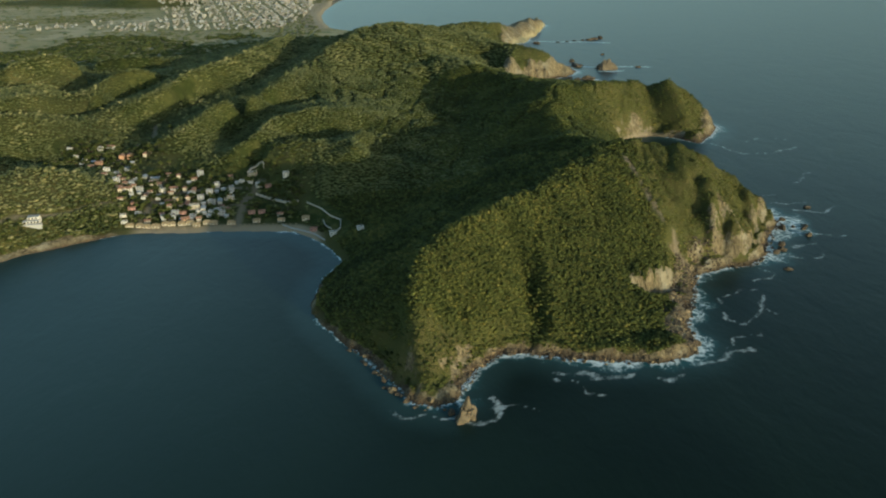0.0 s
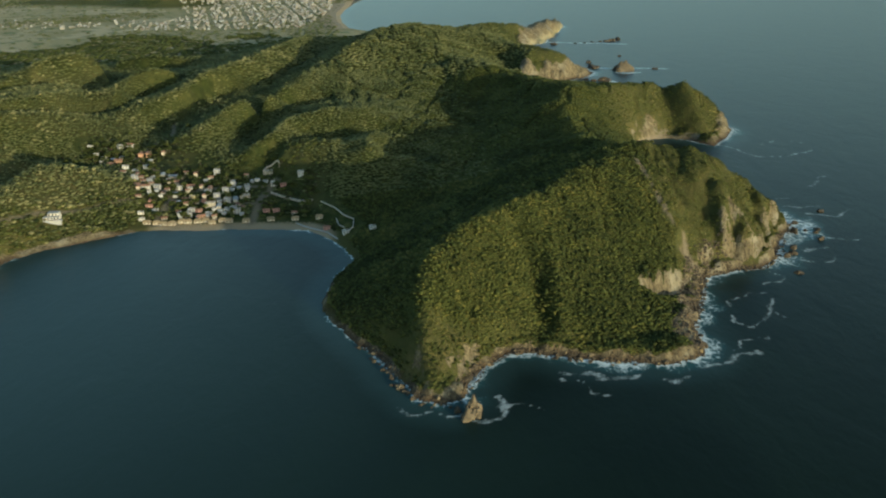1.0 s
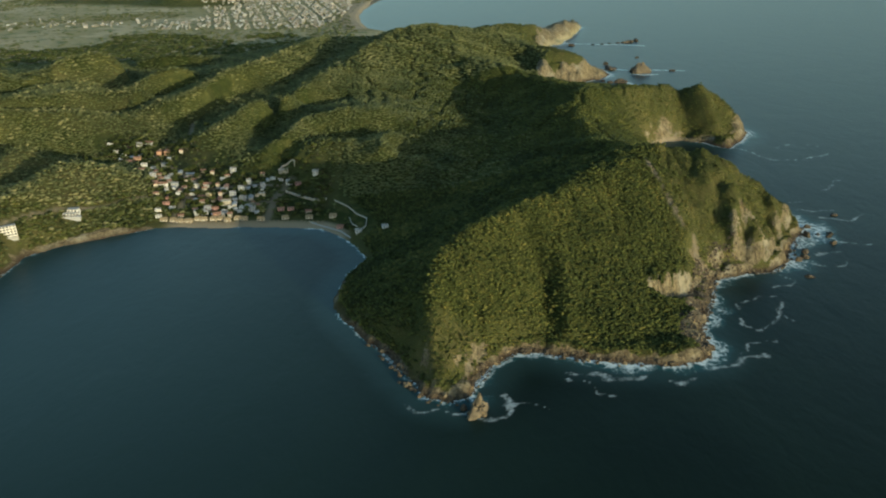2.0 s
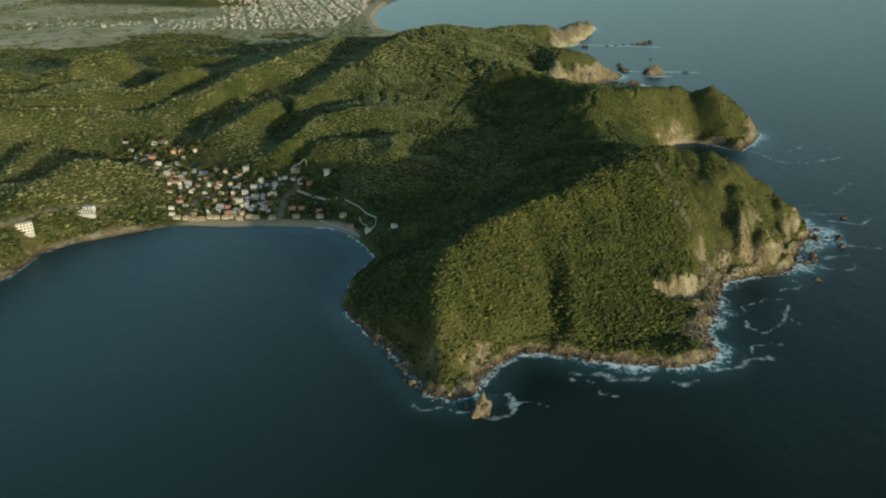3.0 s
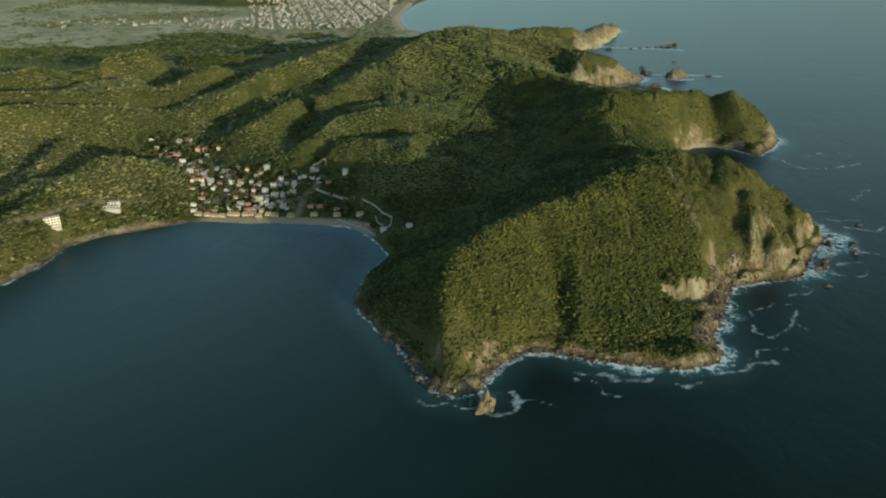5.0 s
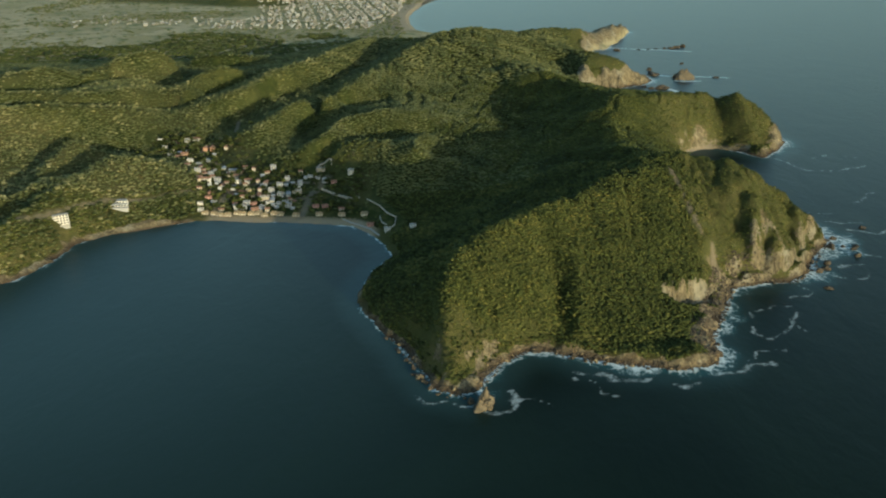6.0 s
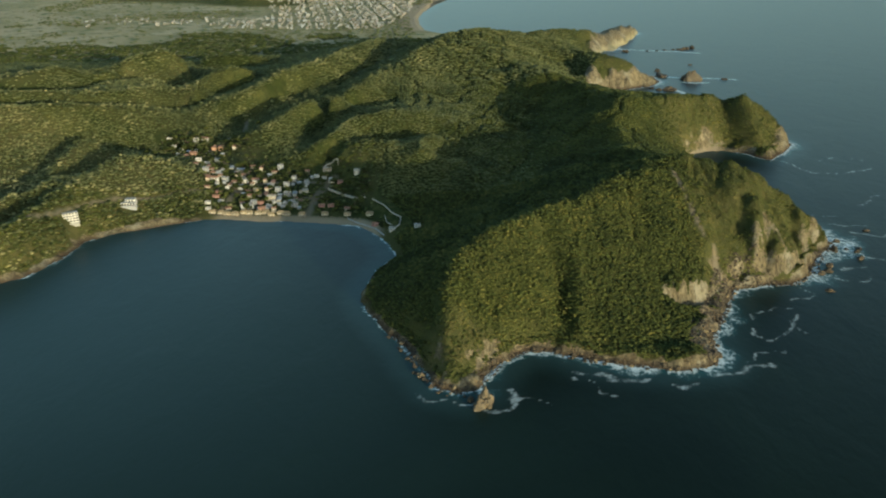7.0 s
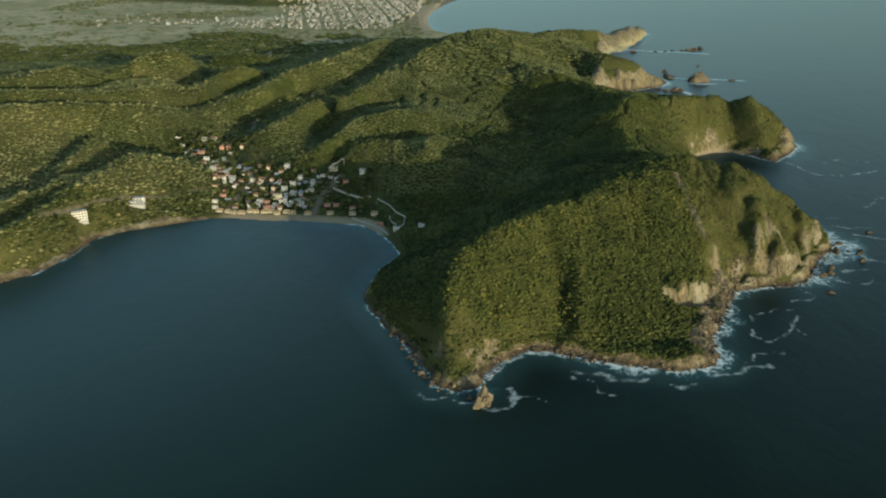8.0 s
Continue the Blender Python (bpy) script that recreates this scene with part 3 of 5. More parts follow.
reach = np.full(sx2.shape, 2.0)
for cx, cy, wide, r in SURF:
    reach = np.maximum(reach, wide * np.exp(-((sx2 - cx) ** 2 + (sy2 - cy) ** 2) / r ** 2))
reach = reach * np.clip(0.85 + 1.0 * fractal(sx2, sy2, 22, 3) + 1.1 * fractal(sx2 + 200, sy2 + 50, 60, 2), 0.15, 1.7)
surf = np.clip(1 + sd / np.maximum(reach, 1.0), 0, 1) * (reach > 2.6)
# trails of foam drifting off the rocks
TRAILS_HEADLAND = [[(326, 128), (343, 137), (361, 135), (373, 137)], [(310, 93), (314, 74), (322, 69), (342, 87), (373, 120)], [(251, -1), (273, 2), (290, 16), (311, 21)],
                   [(287, 21), (298, 45), (320, 45), (331, 42)], [(400, 190), (406, 174), (400, 164), (374, 162)], [(533, 719), (557, 678), (579, 630), (630, 625), (690, 660)],
                   [(501, 428), (541, 424)], [(508, 401), (532, 384), (560, 392)], [(527, 365), (564, 353), (590, 372)], [(116, -8), (133, -18), (143, -34), (158, -37)]]
TRAILS_OCEAN = [[(210, -24), (235, -18)], [(60, -31), (64, -42), (66, -51)], [(66, -51), (79, -47), (94, -54)], [(318, 107), (321, 122)], [(462, 244), (500, 253)],
                [(443, 217), (480, 211), (492, 228)], [(610, 690), (650, 720), (700, 700)], [(600, 1430), (650, 1423), (690, 1414)], [(489, 1298), (500, 1277), (519, 1232)],
                [(500, 1440), (540, 1432)]]
TRAILS_CAPES = [[(470, 1890), (569, 1865), (639, 1855), (700, 1830)], [(545, 1368), (575, 1362), (605, 1370)], [(355, 96), (362, 82)], [(30, -58), (42, -66), (58, -60), (60, -46)],
                [(8, -58), (22, -60), (30, -50)], [(-22, -40), (-14, -52), (2, -56)], [(120, 4), (140, -6), (165, -12), (190, -8)], [(420, 300), (560, 270)],
                [(585, 470), (640, 520)]]
TRAILS = TRAILS_HEADLAND + TRAILS_OCEAN + TRAILS_CAPES
streak = np.zeros(sx2.shape)
bend_x, bend_y = sx2 + 9 * fractal(sx2, sy2, 16, 2), sy2 + 9 * fractal(sx2 + 60, sy2, 16, 2)
for k, line in enumerate(TRAILS):
    thick = 1.9 + 0.8 * (k % 3) + (line[0][1] > 1000) * 3.5
    streak = np.maximum(streak, np.exp(-(line_distance(bend_x, bend_y, line) / thick) ** 2))
for line in TRAILS:
    if line[0][1] > 1000:
        surf = np.maximum(surf, 1.15 * np.exp(-(line_distance(sx2 + 6 * fractal(sx2, sy2, 30, 2), sy2 + 6 * fractal(sx2, sy2 + 90, 30, 2), line) / 9) ** 2))
# shoals along the shore, plus a wide westward lift standing in for reflected sky
sea = sheet("water", SX, SY, np.zeros(sx2.shape), SEA, {"surf": surf, "streak": streak, "shallow_sky_lift": np.maximum(smooth(-50, 0, sd), 0.9 * smooth(120, -420, sx2 + 0.2 * sy2) * smooth(-520, 60, sy2))}, sd < 30)
tagged(sea, "dark teal ocean with white surf along the rocks", "water", kind="structure")

# ---- forest ----
rng = np.random.RandomState(11)


def lump_template(seed, lumps, spread, flat):
    """A crown of a few ragged leaf clumps, about one metre wide and standing on the ground."""
    r = np.random.RandomState(seed)
    bm = bmesh.new()
    bmesh.ops.create_icosphere(bm, subdivisions=1, radius=1.0)
    ico = np.array([v.co[:] for v in bm.verts])
    tri = np.array([[v.index for v in f.verts] for f in bm.faces if f.calc_center_median().z > -0.6])
    bm.free()
    co, fa = [], []
    for k in range(lumps):
        a = 2 * math.pi * (k + r.rand()) / lumps
        size = (0.34 + 0.16 * r.rand()) if lumps > 1 else 0.5
        off = np.array([spread * math.cos(a) * (0.5 + 0.5 * r.rand()), spread * math.sin(a) * (0.5 + 0.5 * r.rand()), 0.30 + 0.38 * r.rand()]) if lumps > 1 else np.array([0, 0, 0.4])
        part_co = ico * (size * (0.72 + 0.56 * r.rand(len(ico), 1))) * np.array([1, 1, flat]) + off
        co.append(part_co)
        fa.append(tri + 12 * k)
    return np.concatenate(co), np.concatenate(fa)


def plant(name, places, sizes, templates, label, warm=0.0, leaves=LEAVES, low=0.40, rise=0.32, mottle=0.62):
    """One mesh with a crown at each place."""
    r = np.random.RandomState(len(places))
    pick = r.randint(0, len(templates), len(places))
    cos, fas, tints, start = [], [], [], 0
    for k, (tc, tf) in enumerate(templates):
        idx = np.where(pick == k)[0]
        if not len(idx):
            continue
        a = r.rand(len(idx)) * 2 * math.pi
        s = sizes[idx][:, None]
        x = tc[None, :, 0] * np.cos(a)[:, None] - tc[None, :, 1] * np.sin(a)[:, None]
        y = tc[None, :, 0] * np.sin(a)[:, None] + tc[None, :, 1] * np.cos(a)[:, None]
        z = np.repeat(tc[None, :, 2], len(idx), 0) * (low + rise * r.rand(len(idx), 1) ** 2)
        c = np.stack([x * s, y * s, z * s], -1) + places[idx][:, None, :]
        cos.append(c.reshape(-1, 3))
        fas.append((tf[None] + (start + np.arange(len(idx)) * len(tc))[:, None, None]).reshape(-1, 3))
        start += len(idx) * len(tc)
        stand = 0.5 + 1.8 * fractal(places[idx][:, 0], places[idx][:, 1], 34, 3)
        tints.append(np.repeat(np.clip(mottle * r.rand(len(idx)) + 0.31 - 0.5 * mottle + 0.28 * stand + warm * r.rand(len(idx)), 0, 1), len(tc)))
    me = raw_mesh(name, np.concatenate(cos), np.concatenate(fas), leaves, True)
    me.attributes.new("tint", "FLOAT", "POINT").data.foreach_set("value", np.concatenate(tints).astype(np.float32))
    return tagged(new(name, me), label, "forest", kind="stuff")


CLEARINGS = [([(-198, 474), (-162, 446), (-136, 430)], 14), ([(-124, 420), (-91, 373), (-77, 340), (-90, 318)], 15), ([(-212, 545), (-200, 550)], 18), ([(-160, 517), (-186, 506)], 12),
             ([(-497, 280), (-503, 298)], 10), ([(-453, 350), (-453, 364)], 10), ([(-540, 235), (-524, 259), (-508, 298), (-501, 314), (-484, 342), (-472, 358), (-464, 366), (-444, 374), (-426, 388), (-410, 409)], 3.5),
             ([(-50, 316), (-50, 328)], 8), ([(-195, 420), (-170, 424)], 12), ([(-525, 698), (-470, 668), (-430, 660)], 26), ([(-440, 600), (-420, 600)], 16), ([(-440, 690), (-400, 740), (-420, 830)], 4)]


def forest_places(x0, x1, y0, y1, step, thin=1.0, steepest=1.9, margin=4.0, bare=0.35):
    """Places for plants on a jittered lattice: off the rocks, the beach, the plain and the streets."""
    x, y = np.meshgrid(np.arange(x0, x1, step), np.arange(y0, y1, step), indexing="ij")
    x, y = (x + (rng.rand(*x.shape) - 0.5) * step * 0.95).ravel(), (y + (rng.rand(*y.shape) - 0.5) * step * 0.95).ravel()
    pick = rng.rand(len(x)) < thin
    x, y = x[pick], y[pick]
    z, d = land(x, y)
    zx, zy = land(x + 2.0, y)[0], land(x, y + 2.0)[0]
    steep = np.hypot(zx - z, zy - z) / 2.0
    cl = cliff_height(x, y)
    keep = (d > margin + 0.12 * cl) & (z > 3) & (steep < steepest + 0.5 * rng.rand(len(x)))
    town = smooth(85, 45, line_distance(x, y, FLOOR_VILLAGE[:4])) * smooth(-420, -395, x) + smooth(70, 40, line_distance(x, y, FLOOR_EAST[:3]))
    keep &= rng.rand(len(x)) > town * 0.92
    for line, half in CLEARINGS:
        keep &= line_distance(x, y, line) > half
    keep &= ~((y > 1300) & (z < 12))
    i, j = np.clip(np.searchsorted(GX, x), 0, len(GX) - 1), np.clip(np.searchsorted(GY, y), 0, len(GY) - 1)
    keep &= (rock[i, j] < bare + 0.3 * rng.rand(len(x))) & (path[i, j] < 0.5)
    return np.stack([x, y, z], -1)[keep]


def ocean_face(p):
    """Where wind off the ocean keeps the scrub low: nought in the forest, one on the open slope."""
    wind = smooth(258, 300, p[:, 0] + 22 * fractal(p[:, 0], p[:, 1], 30, 3)) * smooth(640, 560, p[:, 1])
    return np.maximum(wind, 0.62 * smooth(52, 34, np.hypot(p[:, 0] - 22, (p[:, 1] + 8) * 0.9)))


MID = [lump_template(s + 20, 2, 0.30, 0.7) for s in range(12)]
FAR = [lump_template(s + 40, 1, 0.2, 0.6) for s in range(8)]
p = forest_places(-110, 500, -50, 420, 2.6)
p = p[rng.rand(len(p)) > 0.93 * ocean_face(p)]
plant("forest", p, 2.6 * (0.9 + 1.1 * rng.rand(len(p)) ** 2.5), MID, "dense green scrub forest covering the near headland", 0.0, SCRUB_LEAVES, 0.46, 0.66, 0.75)
p = forest_places(-60, 500, -50, 420, 2.4, 0.95, 3.4, 4.0, 0.78)
p = p[rng.rand(len(p)) < 0.15 + 0.85 * ocean_face(p)]
plant("scrub", p, 1.5 + 2.4 * rng.rand(len(p)) ** 3, FAR, "low wind-cut scrub on the ocean slopes of the headland", 0.22, SCRUB_LEAVES, 0.40, 0.45)
p = forest_places(-900, -110, 100, 1000, 4.2)
p = p[rng.rand(len(p)) > 0.35 * smooth(-300, -420, p[:, 0]) * smooth(0.1, -0.15, fractal(p[:, 0] + 70, p[:, 1], 130, 3))]
bay = (p[:, 0] < -385) & (p[:, 1] < 640)
dry_slope = p[bay]
dry_slope = dry_slope[rng.rand(len(dry_slope)) < 0.8]
p = p[~bay]
plant("dry_forest", dry_slope, 3.9 * (1.0 + 0.8 * rng.rand(len(dry_slope)) ** 3), FAR, "yellowing dry scrub forest on the hill above the bay", 0.30, LEAVES, 0.46, 0.50, 0.6)
plant("forest", p, 4.2 * (1.1 + 0.8 * rng.rand(len(p)) ** 3), FAR, "green forest on the hills round the village", 0.0, LEAVES, 0.38, 0.38, 0.42)
p = forest_places(-1000, -200, 140, 1250, 6.5, 0.75)
brow = np.minimum.reduce([line_distance(p[:, 0], p[:, 1], line) for line in (CREST_FOURTH, CREST_FIFTH, CREST_SHELF, CREST_PALE, CREST_LEFT)])
brow = np.minimum(brow, 14 + 0.4 * line_distance(p[:, 0], p[:, 1], CREST_BAY))
brow = np.minimum(brow, 24 + 0.4 * line_distance(p[:, 0], p[:, 1], CREST_SECOND))
p = p[rng.rand(len(p)) < 0.5 * smooth(82, 4, brow + 110 * fractal(p[:, 0], p[:, 1], 46, 3))]
p[:, 2] += 0.6
plant("pale_trees", p, 4.4 + 3.6 * rng.rand(len(p)) ** 2, MID, "pale dry crowns scattered along the crests of the hills", 0.55, LEAVES, 0.6, 0.5)
p = forest_places(-110, 640, 420, 1000, 4.2, 1.0, 2.8, 3.0, 0.62)
cape = smooth(290, 360, p[:, 0] + 50 * fractal(p[:, 0], p[:, 1], 60, 3)) * smooth(560, 620, p[:, 1])
low_scrub = p[rng.rand(len(p)) < 0.9 * cape]
p = p[rng.rand(len(p)) > cape]
plant("scrub", low_scrub, 3.2 + 3.6 * rng.rand(len(low_scrub)) ** 3, MID, "low olive scrub on the dry slopes of the second cape", 0.25, SCRUB_LEAVES, 0.30, 0.40, 0.5)
deep = rng.rand(len(p)) < smooth(-110, 170, p[:, 0] + 60 * fractal(p[:, 0], p[:, 1], 80, 3))
plant("forest", p[deep], 4.6 * (1.1 + 0.6 * rng.rand(int(deep.sum())) ** 3), FAR, "dark green forest in the valley behind the headland", 0.0, SCRUB_LEAVES, 0.28, 0.28, 0.3)
plant("forest", p[~deep], 4.6 * (1.1 + 0.6 * rng.rand(int((~deep).sum())) ** 3), FAR, "green forest on the ridge beside the valley", 0.0, LEAVES, 0.30, 0.30, 0.35)
p = forest_places(-600, -365, 130, 440, 4.6)
p = p[(rng.rand(len(p)) < 0.85 * smooth(85, 45, shore_distance(p[:, 0], p[:, 1]) + 40 * fractal(p[:, 0], p[:, 1], 40, 3)))]
plant("shore_trees", p, 4.6 + 3.2 * rng.rand(len(p)) ** 2, MID, "dense dark green trees on the slope above the bay", 0.0, SCRUB_LEAVES, 0.5, 0.5, 0.6)
p = forest_places(-1300, 600, 1000, 2280, 7.6)
cape = smooth(270, 330, p[:, 0])
low_scrub = p[rng.rand(len(p)) < 0.8 * cape]
p = p[rng.rand(len(p)) > cape]
plant("scrub", low_scrub, 4.2 + 3.5 * rng.rand(len(low_scrub)) ** 2, MID, "low dry scrub on the far capes", 0.4, SCRUB_LEAVES, 0.25, 0.22, 0.35)
plant("forest", p, 7.6 * (1.1 + 0.5 * rng.rand(len(p)) ** 2), FAR, "hazy green forest on the far hills", 0.0, LEAVES, 0.30, 0.30, 0.4)


# ---- helpers for things ----
def part(name, bm, material, parent=None, label=""):
    """Links a bmesh as one mesh object, under a thing or a part."""
    me = bpy.data.meshes.new(name)
    bm.normal_update()
    bm.to_mesh(me)
    bm.free()
    me.materials.append(material)
    ob = new(name, me)
    ob.parent = parent
    return tagged(ob, label)


def box(*blocks):
    """Blocks (x0, x1, y0, y1, z0, z1) in one bmesh, edges a little broken."""
    bm = bmesh.new()
    for x0, x1, y0, y1, z0, z1 in blocks:
        m = Matrix.LocRotScale(((x0 + x1) / 2, (y0 + y1) / 2, (z0 + z1) / 2), None, (x1 - x0, y1 - y0, z1 - z0))
        bmesh.ops.create_cube(bm, size=1, matrix=m)
    return bm


def prism(w, d, z0, h, over=0.6, hip=0.0):
    """A pitched roof over w by d, with eaves; hip draws the ridge's ends in."""
    bm = bmesh.new()
    x, y = w / 2 + over, d / 2 + over
    pts = [(-x, -y, z0), (x, -y, z0), (x, y, z0), (-x, y, z0), (-x + hip * x, 0, z0 + h), (x - hip * x, 0, z0 + h)]
    low = [bm.verts.new((px, py, pz - 0.25)) for px, py, pz in pts[:4]]
    top = [bm.verts.new(p) for p in pts]
    for f in ((0, 1, 5, 4), (2, 3, 4, 5), (1, 2, 5), (3, 0, 4)):
        bm.faces.new([top[k] for k in f])
    for k in range(4):
        bm.faces.new((low[k], low[(k + 1) % 4], top[(k + 1) % 4], top[k]))
    bm.faces.new(low[::-1])
    return bm


def paint(name, colour, rough=0.85, stain=0.35):
    m = Nodes(name, rough, 0.25)
    dirt = tuple(c * 0.55 for c in colour)
    col = m.mix(m.ramp(m.noise(0.35, 5, 0.65), 0.42, 0.75, 0, stain), colour, dirt)
    col = m.mix(m.ramp(m.noise(3.0, 4), 0.45, 0.8, 0, 0.3), col, dirt)
    m.colour(col)
    m.bump(m.noise(6, 3), 0.02, 0.4)
    return m.mat


def tile_paint(name, colour, rows=2.2):
    m = Nodes(name, 0.85, 0.2)
    wave = m.node("ShaderNodeTexWave", Vector=m.place(), Scale=rows, Distortion=0.6)
    dark = tuple(c * 0.55 for c in colour)
    col = m.mix(m.ramp(m.noise(0.7, 5), 0.35, 0.7), colour, dark)
    m.colour(m.mix(m.ramp(wave.outputs["Fac"], 0.3, 0.9, 0, 0.35), col, dark))
    m.bump(wave.outputs["Fac"], 0.08, 0.6)
    return m.mat


WHITE, CREAM, YELLOW = paint("white_stucco", (0.50, 0.46, 0.39), 0.85, 0.6), paint("cream_stucco", (0.38, 0.32, 0.23)), paint("yellow_stucco", (0.46, 0.35, 0.16))
ORANGE, PINK, GREY = paint("orange_stucco", (0.37, 0.21, 0.12)), paint("pink_stucco", (0.36, 0.19, 0.15)), paint("bare_concrete", (0.27, 0.26, 0.24))
CLAY, THATCH, TIN = tile_paint("clay_tiles", (0.25, 0.135, 0.085)), tile_paint("palm_thatch", (0.24, 0.18, 0.10), 5.0), tile_paint("pale_roof_sheet", (0.31, 0.31, 0.30), 1.2)
SLAB = paint("roof_slab", (0.25, 0.235, 0.20), 0.9, 0.7)
BARK = paint("bark", (0.13, 0.095, 0.065), 0.95)
DARKWOOD = paint("dark_timber", (0.10, 0.065, 0.04), 0.8)
glass = Nodes("window_glass", 0.08, 0.5)
glass.colour((0.02, 0.026, 0.03))
GLASS = glass.mat


def stone_material(name, dark, light, wet):
    m = Nodes(name, 0.9, 0.25)
    crack = m.noise(0.35, 7, 0.7, None, 1.0)
    col = m.mix(m.ramp(crack, 0.36, 0.62), dark, light)
    col = m.mix(m.ramp(m.noise(0.09, 3), 0.5, 0.7, 0, 0.5), col, wet)
    m.colour(col)
    m.bump(crack, 1.0, 0.9)
    return m.mat


ROCK = stone_material("shore_rock", (0.024, 0.019, 0.013), (0.088, 0.066, 0.040), (0.020, 0.016, 0.012))
TAN_ROCK = stone_material("sunlit_rock", (0.085, 0.062, 0.034), (0.25, 0.19, 0.105), (0.13, 0.10, 0.055))


STACK_ROCK = stone_material("weathered_rock", (0.046, 0.036, 0.022), (0.140, 0.110, 0.068), (0.070, 0.056, 0.036))


def height_at(x, y):
    """Height of the ground sheet at a place."""
    i, j = int(np.clip(np.searchsorted(GX, x) - 1, 0, len(GX) - 2)), int(np.clip(np.searchsorted(GY, y) - 1, 0, len(GY) - 2))
    u, v = (x - GX[i]) / (GX[i + 1] - GX[i]), (y - GY[j]) / (GY[j + 1] - GY[j])
    return float((gz[i, j] * (1 - u) + gz[i + 1, j] * u) * (1 - v) + (gz[i, j + 1] * (1 - u) + gz[i + 1, j + 1] * u) * v)


# ---- rocks in the surf ----
def rock_mesh(seed, sub=2, rough=0.5, spike=0.0, taper=0.0):
    bm = bmesh.new()
    bmesh.ops.create_icosphere(bm, subdivisions=sub, radius=1.0)
    off = Vector((seed * 7.1, seed * 3.3, seed * 1.7))
    for v in bm.verts:
        n = v.co.normalized()
        r = 1 + rough * noise.noise(n * 1.3 + off) + rough * 0.6 * noise.noise(n * 3.1 + off) + rough * 0.35 * noise.noise(n * 6.3 + off)
        # broad facets
        for k in range(4):
            a = (seed * 1.9 + k * 1.7)
            axis_k = Vector((math.cos(a), math.sin(a), 0.35 * math.sin(a * 2.3))).normalized()
            r = min(r, (0.78 + 0.1 * k / 4) / max(0.05, n.dot(axis_k)) if n.dot(axis_k) > 0.3 else r)
        v.co = n * r
        v.co.z *= 0.85 + spike * max(0, n.z) ** 2
        slim = 1 - taper * min(1.0, max(0.0, v.co.z) / 1.3)
        v.co.x, v.co.y = v.co.x * slim + 0.15 * taper * v.co.z, v.co.y * slim
    return bm


def rock_thing(name, bm, material, x, y, z, sx, sy, sz, turn, label, category, group=""):
    ob = part(name, bm, material)
    ob.data.polygons.foreach_set("use_smooth", [False] * len(ob.data.polygons))
    ob.matrix_world = pose(x, y, z, 0, 0, turn) @ Matrix.Diagonal((sx, sy, sz, 1))
    return tagged(ob, label, category, group)


rock_thing("stack_rock", rock_mesh(12, 4, 0.8, 0.3, 0.5), STACK_ROCK, 35, -60, 1, 11, 7.5, 13, 35, "tall tan sea stack standing in white surf", "rock")
rock_thing("islet", rock_mesh(9, 4, 0.5, 0.1, 0.6), STACK_ROCK, 571, 1402, 0, 34, 23, 21, 10, "tan pointed rock islet out in the ocean", "rock")
for k, (x, y, s, h) in enumerate([(654, 1892, 11, 5), (634, 1888, 8, 3), (681, 1906, 11, 8), (701, 1926, 12, 7), (478, 1841, 12, 6), (660, 1416, 9, 3), (509, 1520, 12, 5), (503, 1448, 22, 8),
                                  (448, 1290, 9, 4), (462, 1272, 8, 4), (490, 1275, 17, 7), (621, 1620, 8, 3), (580, 1870, 9, 2), (606, 1880, 8, 2.5), (548, 1858, 7, 2), (668, 1897, 8, 6)]):
    rock_thing("reef_rock", rock_mesh(20 + k, 3, 0.5, 0.2), ROCK, x, y, 0, s, s * 0.7, h, 37 * k, "dark wet reef rock breaking the ocean swell", "rock", "far reef rocks")
for k, (x, y, s, h) in enumerate([(495, 330, 5, 3.5), (497, 305, 4, 2), (514, 307, 5, 2.5), (507, 297, 4, 2.5), (503, 277, 6, 3), (552, 372, 7, 2.5), (428, 184, 6, 1.8), (268, 88, 10, 8), (256, 52, 7, 5),
                                  (241, 17, 6, 4), (-23, -16, 4, 3.5), (-12, -32, 3, 2.4), (-30, 2, 3, 2.2), (447, 236, 6, 4), (436, 228, 5, 4), (455, 252, 6, 4), (480, 300, 6, 5), (260, 34, 6, 5), (24, -52, 4, 4)]):
    rock_thing("reef_rock", rock_mesh(50 + k, 3, 0.5, 0.3), STACK_ROCK if k in (7, 8, 9, 10) else ROCK, x, y, 0, s, s * 0.75, h, 53 * k,
               "tan rock standing in the surf below the cliff" if k in (7, 8, 9, 10) else "dark wet rock awash in white surf", "rock", "rocks off the headland")

